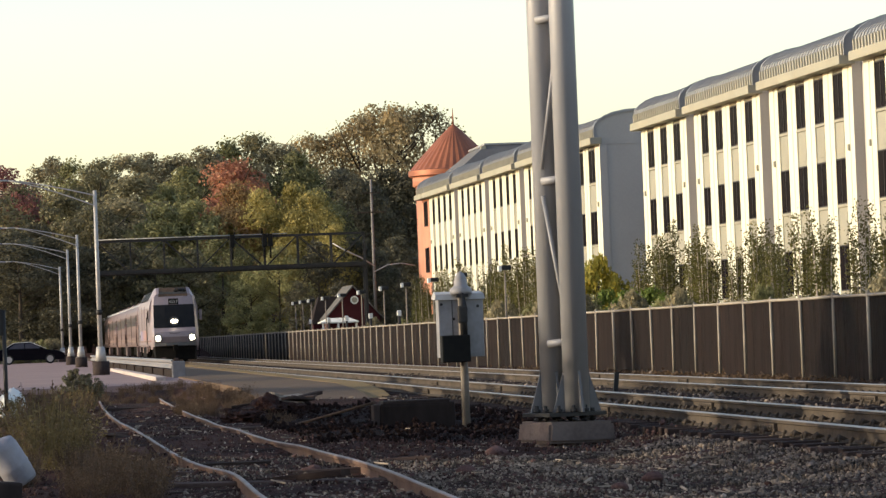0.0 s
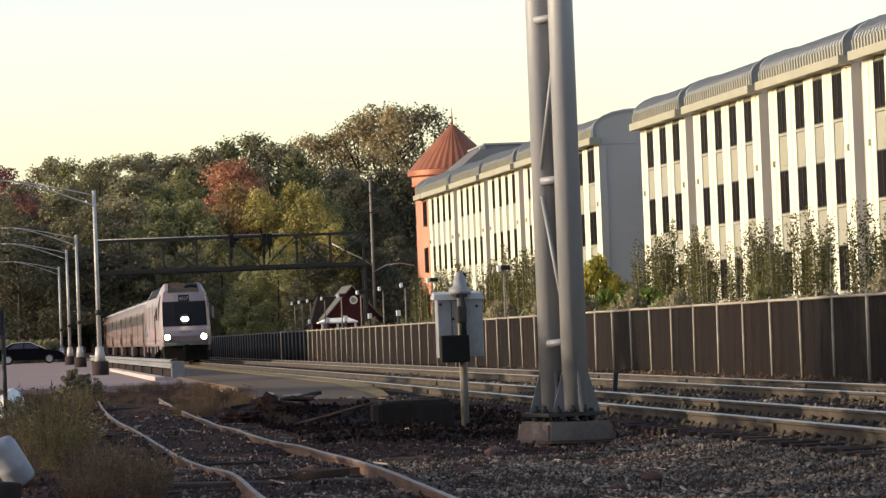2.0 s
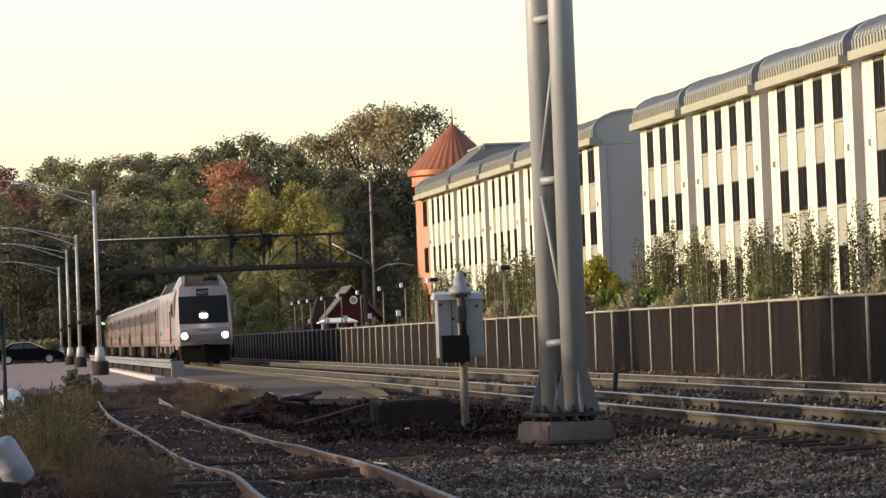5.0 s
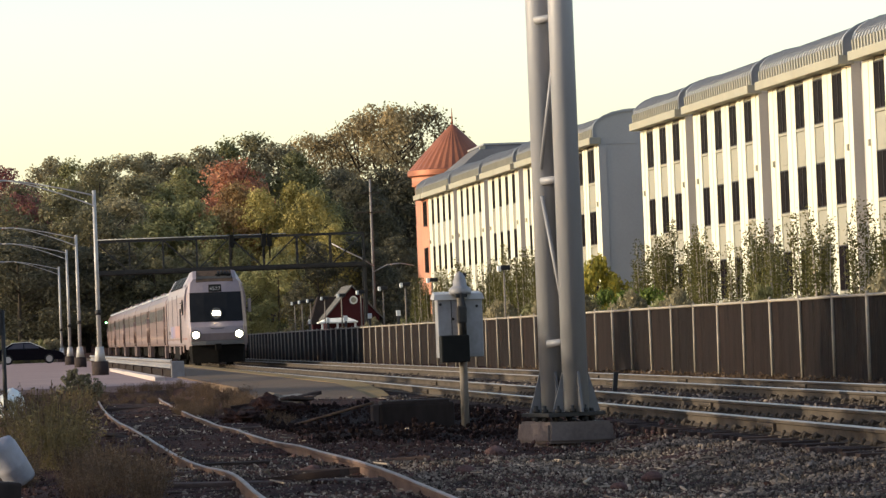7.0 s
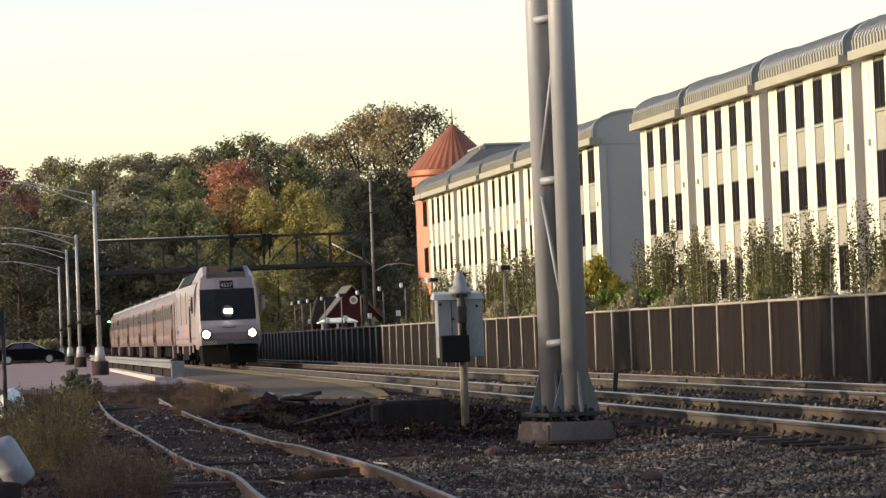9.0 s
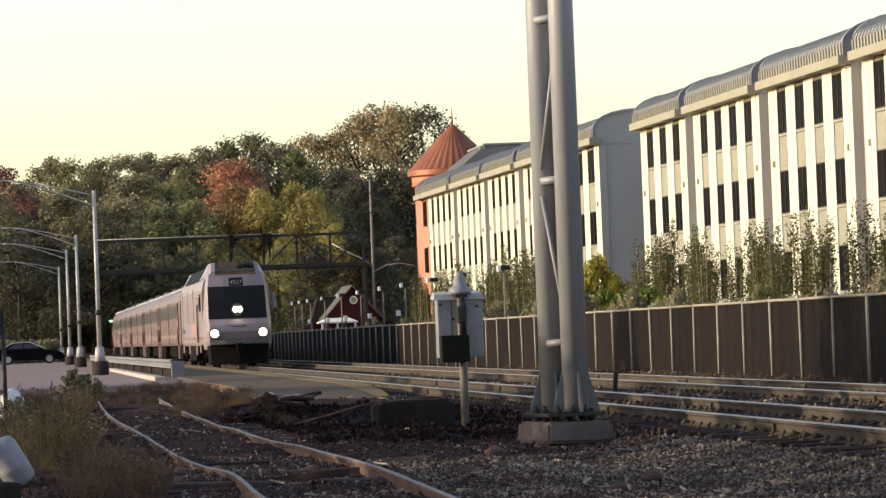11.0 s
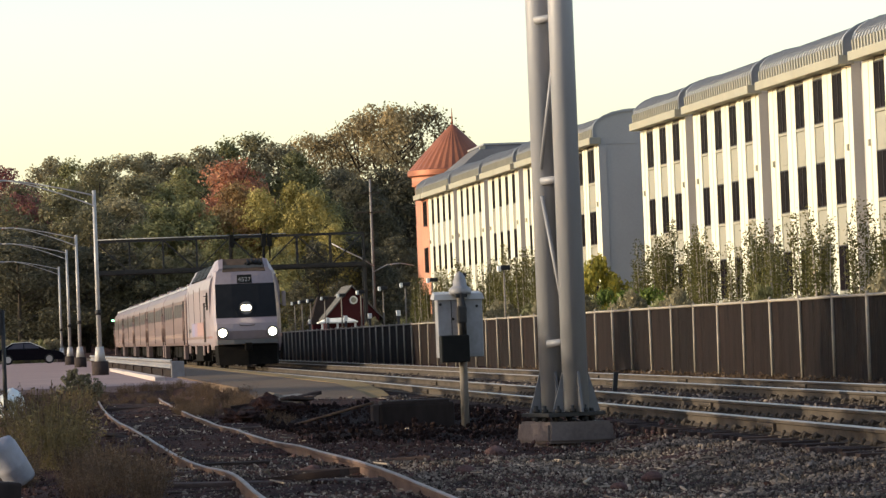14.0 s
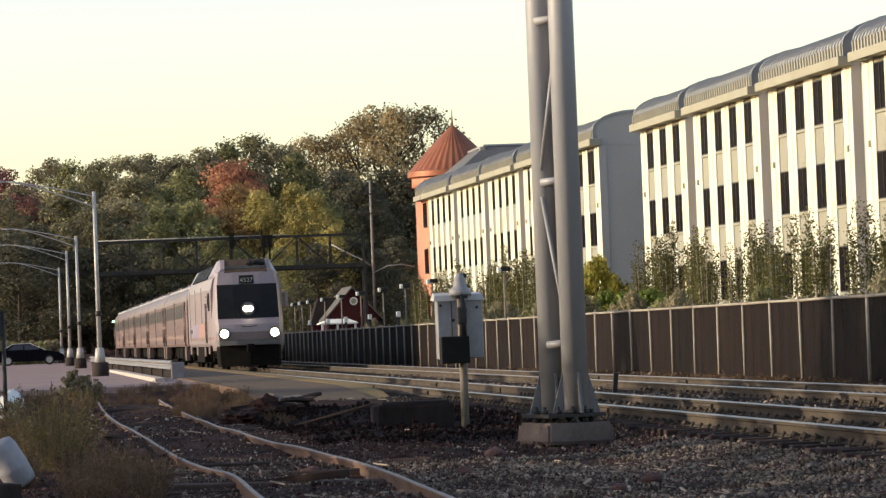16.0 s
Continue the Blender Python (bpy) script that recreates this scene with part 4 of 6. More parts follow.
def coach():
    t = thing("passenger_coach", Matrix(), "stainless silver passenger coach with tinted windows", "railway coach", "coaches of the train")
    wheels = []
    sec = CAR_SEC + [(-x, z) for x, z in CAR_SEC[-2::-1]]
    bm = B()
    loft(bm, [[(x * k, y, z if z < 2 else 2 + (z - 2) * (0.97 if k < 1 else 1)) for x, z in sec] for y, k in ((0.35, 0.96), (0.55, 1.0), (CAR_LEN - 0.55, 1.0), (CAR_LEN - 0.35, 0.96))])
    part("body", bm, STAINLESS, t, "dull stainless steel body")
    for s in (-1, 1):
        for k in range(8):
            bm = B()
            yc = 3.55 + k * 2.32 + (2.3 if k > 3 else 0.0)
            box(bm, (s * 1.545, yc, 2.61), (0.02, 2.06, 0.60), 0.008)
            part("window", bm, TRAINWIN, t)
        bm = B()
        box(bm, (s * 1.545, CAR_LEN / 2, 2.1), (0.02, 0.5, 2.0), 0.01)
        part("centre_door", bm, GRIME, t, "narrow dark centre door")
        for yc in (1.35, CAR_LEN - 1.35):
            bm = B()
            box(bm, (s * 1.545, yc, 2.02), (0.025, 0.95, 2.0), 0.01)
            dr = part("door", bm, GRIME, t, "dark recessed vestibule door")
            bm = B()
            box(bm, (s * 1.44, yc, 0.66), (0.24, 1.0, 0.62), 0.02)
            part("step_well", bm, STAINLESS, t)
            for q in (-0.6, 0.6):
                bm = B()
                rod(bm, (s * 1.58, yc + q, 1.2), (s * 1.58, yc + q, 2.6), 0.02, seg=6)
                part("grab_rail", bm, STAINLESS, t)
        bm = B()
        box(bm, (s * 1.545, CAR_LEN / 2, 1.42), (0.014, CAR_LEN - 4.4, 0.16))
        part("side_stripe", bm, ORANGE, t, "faded orange stripe")
        for z in (1.15, 1.25, 1.62, 1.74, 1.86):
            bm = B()
            box(bm, (s * 1.542, CAR_LEN / 2, z), (0.02, CAR_LEN - 4.6, 0.025))
            part("side_rib", bm, STAINLESS, t)
    for yc in (4.5, 8.0, 17.6, 21.0):
        bm = B()
        box(bm, (-0.2, yc, 3.96), (0.5, 0.7, 0.28), 0.06)
        part("roof_vent", bm, STAINLESS, t)
    for k in range(12):
        bm = B()
        box(bm, (-1.18, 2.2 + k * 1.95, 3.66), (0.2, 0.4, 0.12), 0.015)
        part("roof_cleat", bm, WHITE, t)
    for yc, ln_ in ((9.0, 3.2), (13.4, 3.8), (17.0, 2.0)):
        bm = B()
        box(bm, (0, yc, 0.68), (2.5, ln_, 0.55), 0.05)
        part("underframe_box", bm, GRIME, t)
    for y in (0.18, CAR_LEN - 0.18):
        bm = B()
        box(bm, (0, y, 2.25), (1.0, 0.4, 2.3), 0.04)
        part("gangway", bm, BLACKPAINT, t)
    bogie(t, 3.9, 2.6, wheels)
    bogie(t, CAR_LEN - 3.9, 2.6, wheels)
    return t, wheels


loco, loco_wheels = locomotive()
coach_1, wheels_1 = coach()
coaches = [coach_1] + [copy_thing(coach_1, Matrix()) for _ in range(4)]

# ------------------------------------------------------------ twin-tube mast
mast = thing("catenary_mast", pose(6.87, 47.7, -0.36), "tall twin-tube grey steel mast bolted to a concrete footing", "mast")
bm = B()
bmesh.ops.create_cone(bm, cap_ends=True, segments=4, radius1=0.668, radius2=0.640, depth=0.27, matrix=Matrix.Translation((0, 0, 0.145)) @ Matrix.Rotation(radians(1.0), 4, "Y") @ Matrix.Rotation(radians(45 + 18), 4, "Z"))
bmesh.ops.bevel(bm, geom=list(bm.edges), offset=0.035, segments=2, affect="EDGES")
part("footing", bm, CONCRETE, mast, "chipped concrete footing cap")
bm = B()
rod(bm, (-0.05, 0, -0.3), (-0.05, 0, 0.10), 0.38, seg=20)
part("pier", bm, CONCRETE, mast)
bm = B()
box(bm, (-0.02, 0, 0.37), (0.80, 0.80, 0.05), 0.006, 18)
part("base_plate", bm, DARKSTEEL, mast, "dark base plate")
TUBE = ((-0.12, 0.17), (0.125, -0.15))
for (x, y), r0, r1 in zip(TUBE, (0.166, 0.166), (0.150, 0.152)):
    bm = B()
    rod(bm, (x, y, 0.40), (x, y, 11.0), r0, r1, 32)
    part("tube", bm, GALV, mast, "tapered galvanised tube")
    for k in range(4):
        a = k * math.pi / 2 + 0.12
        bm = B()
        c, sn = math.cos(a), math.sin(a)
        loft(bm, [[(x + c * (r0 - 0.01) - sn * d, y + sn * (r0 - 0.01) + c * d, 0.40), (x + c * (r0 + 0.15) - sn * d, y + sn * (r0 + 0.15) + c * d, 0.40), (x + c * (r0 + 0.13) - sn * d, y + sn * (r0 + 0.13) + c * d, 0.46), (x + c * (r0 - 0.012) - sn * d, y + sn * (r0 - 0.012) + c * d, 0.95)] for d in (-0.014, 0.014)])
        part("gusset", bm, GUSSET, mast)
for z in (1.265, 3.335, 5.39, 7.45):
    bm = B()
    rod(bm, (-0.19, 0.0, z), (0.10, -0.15, z + 0.03), 0.048, seg=14)
    part("cross_strut", bm, GALV, mast)
for za, zb in ((3.15, 1.30), (3.49, 5.30), (7.3, 5.5), (7.6, 9.4)):
    bm = B()
    rod(bm, (-0.19, -0.03, za), (0.08, -0.09, zb), 0.026, seg=10)
    part("diagonal_strut", bm, GALV, mast)
bolt_me = shared("anchor_bolt", DARKSTEEL, lambda b_: (rod(b_, (0, 0, -0.15), (0, 0, 0.09), 0.022, seg=8), rod(b_, (0, 0, 0), (0, 0, 0.045), 0.042, seg=6), rod(b_, (0, 0, -0.10), (0, 0, -0.065), 0.045, seg=6)))
for k in range(12):
    a = k * math.tau / 12 + 0.2
    part("anchor_bolt", None, None, mast, at=pose(0.36 * math.cos(a) - 0.02, 0.36 * math.sin(a), 0.395), data=bolt_me)

# ------------------------------------------------------------ signal relay box on its post
sig = thing("signal_box", pose(6.52, 55.6, -0.36), "grey metal relay cabinet on a post with a black signal lamp", "relay cabinet")
bm = B()
rod(bm, (0.0, 0, 0), (0.0, 0, 2.04), 0.062, 0.058, 16)
part("post", bm, POSTTAN, sig, "tan weathered steel post")
bm = B()
box(bm, (0.0, 0, 0.02), (0.34, 0.34, 0.05), 0.01)
part("base_plate", bm, RUSTBOLT, sig)
bm = B()
box(bm, (-0.01, 0.25, 1.525), (0.67, 0.38, 0.87), 0.012)
part("cabinet", bm, BOXGREY, sig, "scuffed grey cabinet")
bm = B()
loft(bm, [[(-0.40, 0.02, 1.945), (0.355, 0.02, 1.945), (0.33, 0.05, 2.03), (-0.385, 0.05, 2.03)], [(-0.40, 0.48, 1.97), (0.355, 0.48, 1.97), (0.32, 0.44, 2.07), (-0.37, 0.44, 2.07)]])
part("cabinet_roof", bm, PALEPOLE, sig, "pale sloping cabinet lid")
bm = B()
box(bm, (-0.14, -0.17, 1.22), (0.42, 0.30, 0.40), 0.02)
part("lamp_housing", bm, BLACKPAINT, sig, "black square lamp housing")
for x, z in ((-0.30, 1.88), (0.24, 1.84), (-0.12, 1.66)):
    bm = B()
    rod(bm, (x, 0.065, z), (x, 0.04, z), 0.022, seg=10)
    part("latch", bm, DARKSTEEL, sig)
bm = B()
box(bm, (-0.14, 0.058, 1.525), (0.010, 0.012, 0.83))
part("door_seam", bm, DARKSTEEL, sig)
bm = B()
rod(bm, (0.0, -0.06, 1.38), (0.0, -0.06, 2.04), 0.045, seg=12)
box(bm, (0.0, -0.05, 1.72), (0.14, 0.12, 0.26), 0.03)
box(bm, (0.0, -0.05, 2.00), (0.18, 0.10, 0.05), 0.01)
pipe(bm, [(0.03, -0.07, 1.95), (0.06, -0.08, 1.8), (0.045, -0.09, 1.6), (0.05, -0.08, 1.42)], 0.014, 6)
part("conduit", bm, DARKSTEEL, sig, "dark rusty conduit and clamp")
bm = B()
prof = [(0.160, 2.02), (0.168, 2.06), (0.160, 2.105), (0.120, 2.135), (0.104, 2.15), (0.098, 2.22), (0.078, 2.28), (0.045, 2.335), (0.012, 2.36)]
loft(bm, [[(r * math.cos(k * math.tau / 20), r * math.sin(k * math.tau / 20) + 0.06, z) for k in range(20)] for r, z in prof], smooth=True)
part("vent_cap", bm, BOXGREY, sig, "domed grey vent cap")


# ------------------------------------------------------------ trees
def crown_mesh(name, seed, h, r, z0, clusters, per, leaf, mat, tip=0.75):
    g = np.random.default_rng(seed)
    pts, dirs = [], []
    for _ in range(clusters):
        u = g.uniform(0.02, 1)
        env = math.sin(math.pi * min(max(u, 0.08), 1) ** tip) ** 0.6
        a, q = g.uniform(0, math.tau), g.uniform(0.35, 1) ** 0.5
        c = np.array((math.cos(a) * r * env * q, math.sin(a) * r * env * q, z0 + (h - z0) * u * 0.97))
        spread_ = r * g.uniform(0.17, 0.33) * (1.0 if per > 60 else 0.8)
        off = g.normal(0, 1, (per, 3))
        off *= (g.uniform(0.35, 1.0, (per, 1)) ** 0.5) / np.linalg.norm(off, axis=1)[:, None] * (1.0, 1.0, 0.8)
        pts.append(c + off * spread_ * g.uniform(0.85, 1.2, (per, 1)))
        out = off / np.linalg.norm(off, axis=1)[:, None] + np.array((math.cos(a) * 0.5, math.sin(a) * 0.5, 0.35))
        dirs.append(out / np.linalg.norm(out, axis=1)[:, None])
    p = np.concatenate(pts)
    n = len(p)
    # blades face outwards from their clump, with scatter
    nrm = np.concatenate(dirs) + g.normal(0, 0.55, (n, 3))
    a = np.cross(nrm, g.normal(0, 1, (n, 3)))
    a /= np.linalg.norm(a, axis=1)[:, None]
    b = np.cross(nrm, a)
    b /= np.linalg.norm(b, axis=1)[:, None]
    s = leaf * g.uniform(0.6, 1.4, (n, 1))
    vs = np.stack([p - a * s, p - b * s * 0.6, p + a * s, p + b * s * 0.6], 1).reshape(-1, 3)
    me = bpy.data.meshes.new(name)
    me.from_pydata(vs.tolist(), [], (np.arange(n)[:, None] * 4 + np.arange(4)).tolist())
    me.materials.append(mat)
    return me


def trunk_mesh(name, seed, h, r, mat, limbs=9, lean=0.15):
    g = random.Random(seed)
    bm = B()
    pts = [Vector((lean * h * 0.1 * noise.noise((seed, k * 0.7, 0)), lean * h * 0.1 * noise.noise((seed, k * 0.7, 5)), h * 0.85 * k / 6 - 0.3)) for k in range(7)]
    pipe(bm, pts, r, 8, r * 0.25)
    for k in range(limbs):
        z = h * g.uniform(0.25, 0.75)
        a = g.uniform(0, math.tau)
        p = Vector((0, 0, z))
        ln_ = h * g.uniform(0.16, 0.30)
        q = p + Vector((math.cos(a) * ln_, math.sin(a) * ln_, ln_ * g.uniform(0.5, 1.1)))
        mid = (p + q) / 2 + Vector((0, 0, -0.06 * ln_))
        pipe(bm, [p, mid, q], r * 0.35, 6, r * 0.08)
    return mesh_of(name, bm, mat)


KINDS = {("tan", v): (trunk_mesh("trunk", 40 + v, 16, 0.24, BARK, 16), crown_mesh("crown", 44 + v, 16, 4.6, 5.0, 74, 62, 0.155, LEAF_TAN)) for v in range(2)}
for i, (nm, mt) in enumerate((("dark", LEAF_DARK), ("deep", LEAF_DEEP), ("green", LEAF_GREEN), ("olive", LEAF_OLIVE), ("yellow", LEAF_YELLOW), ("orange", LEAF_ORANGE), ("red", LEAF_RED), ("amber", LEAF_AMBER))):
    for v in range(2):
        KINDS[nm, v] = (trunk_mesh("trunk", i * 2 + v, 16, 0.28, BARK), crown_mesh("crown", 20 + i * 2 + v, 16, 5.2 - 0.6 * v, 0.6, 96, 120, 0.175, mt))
LABELS = {"deep": "dark tree with shade put in its leaf colour, also the unseen shade row", "tan": "tall thin-leaved tree turning tan, sky between limbs", "dark": "tall dark green broadleaf tree on the slope", "green": "green broadleaf tree in the wood", "olive": "olive-brown thinning autumn tree", "yellow": "tree with yellow autumn leaves", "amber": "tree turning amber and yellow", "orange": "tree with orange autumn leaves", "red": "tree with red autumn leaves"}


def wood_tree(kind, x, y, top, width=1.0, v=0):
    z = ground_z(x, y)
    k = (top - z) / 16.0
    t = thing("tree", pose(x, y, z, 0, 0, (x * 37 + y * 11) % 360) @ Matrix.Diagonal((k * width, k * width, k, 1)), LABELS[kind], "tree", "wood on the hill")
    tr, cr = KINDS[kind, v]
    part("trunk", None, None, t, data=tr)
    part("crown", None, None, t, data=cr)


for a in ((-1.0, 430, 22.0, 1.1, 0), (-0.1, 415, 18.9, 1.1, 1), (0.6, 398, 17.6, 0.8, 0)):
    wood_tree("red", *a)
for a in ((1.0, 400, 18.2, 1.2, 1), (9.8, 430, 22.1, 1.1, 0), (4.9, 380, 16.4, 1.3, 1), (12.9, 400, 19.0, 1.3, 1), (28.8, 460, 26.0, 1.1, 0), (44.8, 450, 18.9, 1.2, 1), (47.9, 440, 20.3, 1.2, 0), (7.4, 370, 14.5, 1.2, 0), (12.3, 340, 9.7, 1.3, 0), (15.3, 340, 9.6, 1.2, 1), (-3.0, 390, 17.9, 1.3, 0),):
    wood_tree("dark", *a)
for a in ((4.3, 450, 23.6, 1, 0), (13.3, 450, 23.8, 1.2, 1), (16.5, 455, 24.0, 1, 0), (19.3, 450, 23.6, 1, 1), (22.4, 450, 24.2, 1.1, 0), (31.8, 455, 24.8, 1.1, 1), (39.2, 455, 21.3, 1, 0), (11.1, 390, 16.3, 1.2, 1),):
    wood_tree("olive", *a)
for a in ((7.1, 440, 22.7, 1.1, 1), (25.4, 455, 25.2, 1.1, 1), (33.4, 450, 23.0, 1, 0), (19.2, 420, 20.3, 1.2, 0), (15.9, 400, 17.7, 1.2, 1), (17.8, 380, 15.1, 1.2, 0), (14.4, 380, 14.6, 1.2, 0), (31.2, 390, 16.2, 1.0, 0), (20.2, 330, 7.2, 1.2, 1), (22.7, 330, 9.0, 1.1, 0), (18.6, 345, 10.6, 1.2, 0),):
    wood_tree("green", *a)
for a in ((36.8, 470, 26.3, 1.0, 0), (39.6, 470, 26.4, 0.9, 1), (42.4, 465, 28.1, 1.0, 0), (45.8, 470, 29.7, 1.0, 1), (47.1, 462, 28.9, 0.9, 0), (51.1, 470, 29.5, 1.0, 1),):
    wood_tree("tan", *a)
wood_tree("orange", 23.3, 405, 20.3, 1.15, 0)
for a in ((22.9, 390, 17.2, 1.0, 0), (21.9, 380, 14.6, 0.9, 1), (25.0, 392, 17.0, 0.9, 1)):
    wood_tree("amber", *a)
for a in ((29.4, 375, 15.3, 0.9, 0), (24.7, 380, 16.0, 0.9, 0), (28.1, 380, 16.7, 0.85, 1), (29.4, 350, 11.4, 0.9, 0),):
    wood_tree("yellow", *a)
# understory trees, darkened by leaf colour to read as shaded
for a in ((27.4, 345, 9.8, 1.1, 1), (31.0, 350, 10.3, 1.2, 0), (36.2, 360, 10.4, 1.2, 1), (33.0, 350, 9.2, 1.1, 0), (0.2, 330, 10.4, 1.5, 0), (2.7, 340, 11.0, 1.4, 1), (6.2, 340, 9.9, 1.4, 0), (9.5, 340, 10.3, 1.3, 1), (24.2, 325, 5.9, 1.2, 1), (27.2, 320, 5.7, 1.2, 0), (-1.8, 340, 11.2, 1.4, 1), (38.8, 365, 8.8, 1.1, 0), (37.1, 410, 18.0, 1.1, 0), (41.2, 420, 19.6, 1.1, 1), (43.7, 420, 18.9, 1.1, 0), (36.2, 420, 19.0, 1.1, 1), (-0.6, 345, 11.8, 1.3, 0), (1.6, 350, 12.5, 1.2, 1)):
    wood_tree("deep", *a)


# ------------------------------------------------------------ unseen trees beside the yard, added only to cast shade on ground, rails and fence
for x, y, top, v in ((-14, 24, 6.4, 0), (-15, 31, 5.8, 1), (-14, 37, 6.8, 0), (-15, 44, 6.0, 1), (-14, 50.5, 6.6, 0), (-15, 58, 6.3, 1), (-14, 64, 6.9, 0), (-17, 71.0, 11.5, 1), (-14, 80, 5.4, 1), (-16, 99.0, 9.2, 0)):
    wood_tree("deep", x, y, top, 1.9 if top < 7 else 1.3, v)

# young trees between fence and offices
def leafy_stems(name, seed, stems, per, spread_, leaf, mat):
    """Small leaves strewn along upright stems."""
    g_ = np.random.default_rng(seed)
    base, top = np.array([s_[0] for s_ in stems]), np.array([s_[1] for s_ in stems])
    which, u = g_.integers(0, len(stems), per), g_.uniform(0.12, 1.04, (per, 1)) ** 0.8
    p = base[which] * (1 - u) + top[which] * u + g_.normal(0, 1, (per, 3)) * spread_ * (1.15 - 0.6 * u) * (1, 1, 0.8)
    a_ = g_.normal(0, 1, (per, 3))
    a_ /= np.linalg.norm(a_, axis=1)[:, None]
    b_ = np.cross(a_, g_.normal(0, 1, (per, 3)))
    b_ /= np.linalg.norm(b_, axis=1)[:, None]
    sz = leaf * g_.uniform(0.6, 1.4, (per, 1))
    vs = np.stack([p - a_ * sz, p - b_ * sz * 0.6, p + a_ * sz, p + b_ * sz * 0.6], 1).reshape(-1, 3)
    vs[:, 2] = np.maximum(vs[:, 2], 0.05)
    me_ = bpy.data.meshes.new(name)
    me_.from_pydata(vs.tolist(), [], (np.arange(per)[:, None] * 4 + np.arange(4)).tolist())
    me_.materials.append(mat)
    return me_


YOUNG = []
for v in range(4):
    bm = B()
    g = random.Random(v)
    stems = []
    for k in range(8):
        a = g.uniform(0, math.tau)
        top = Vector((math.cos(a) * 0.34, math.sin(a) * 0.34, g.uniform(3.0, 4.9)))
        pipe(bm, [(0.12 * math.cos(a), 0.12 * math.sin(a), -0.2), (top.x * 0.7, top.y * 0.7, top.z * 0.45), top], 0.04, 6, 0.010)
        stems.append(((0.2 * math.cos(a), 0.2 * math.sin(a), 0.0), tuple(top)))
    YOUNG.append((mesh_of("trunk", bm, PALEBARK), leafy_stems("crown", 60 + v, stems, 3200, 0.16, 0.045, LEAF_YOUNG)))


def young_tree(x, y, h, v):
    k = h / 5.0
    t = thing("young_tree", pose(x, y, ground_z(x, y), 0, 0, (y * 53) % 360) @ Matrix.Diagonal((k, k, k, 1)), "slender young tree with thin leaves behind the fence", "tree", "young trees along the offices")
    part("trunk", None, None, t, "pale thin stems", data=YOUNG[v][0])
    part("crown", None, None, t, data=YOUNG[v][1])


g = random.Random(11)
for k in range(58):
    y = 104 + k * 2.2
    if not 147 < y < 168:
        young_tree(25 + g.uniform(-0.8, 0.8), y + g.uniform(-0.35, 0.35), g.uniform(4.0, 4.9) if y < 135 else g.uniform(4.5, 5.6), k % 4)

# shrubs behind the fence
SHRUB = {nm: crown_mesh("crown", 80 + i, 2.6, 1.5, 0.1, 60, 60, 0.085, mt, 0.8) for i, (nm, mt) in enumerate((("yellow", LEAF_YELLOW), ("green", LEAF_GREEN), ("olive", LEAF_OLIVE), ("deep", LEAF_DEEP), ("gold", LEAF_GOLD), ("fresh", LEAF_FRESH)))}
shrub_stem = trunk_mesh("stem", 5, 2.4, 0.05, BARK, 6)


def shrub(kind, x, y, h, w, label):
    t = thing("shrub", pose(x, y, ground_z(x, y), 0, 0, (x * 91 + y) % 360) @ Matrix.Diagonal((w, w, h / 2.6, 1)), label, "shrub", "shrubs")
    part("stem", None, None, t, data=shrub_stem)
    part("crown", None, None, t, data=SHRUB[kind])


shrub("gold", 24.2, 156.5, 4.0, 0.85, "bushy shrub turning golden yellow behind the fence")
shrub("gold", 25.4, 160.5, 3.3, 0.8, "bushy shrub turning golden yellow behind the fence")
shrub("fresh", 24.0, 153.0, 2.6, 0.7, "fresh green shrub behind the fence")
for y_, h_ in ((147.0, 2.5), (143.5, 2.3), (140.0, 2.5), (137.0, 2.1)):
    shrub("fresh", 23.6 + 0.1 * (y_ % 4), y_, h_, 0.8, "fresh green shrub behind the fence")
young_tree(25.4, 153.0, 4.9, 1)
young_tree(26.0, 150.3, 5.3, 2)
young_tree(25.2, 148.6, 5.0, 3)
for k in range(34):
    y = 92 + k * 4.6
    shrub(("olive", "green")[k % 4 == 0], 21.5 + g.uniform(-1.2, 1.2), y, g.uniform(1.3, 2.3) if 135 > y or y > 175 else 2.4, g.uniform(0.4, 0.7), "low green shrub behind the fence")


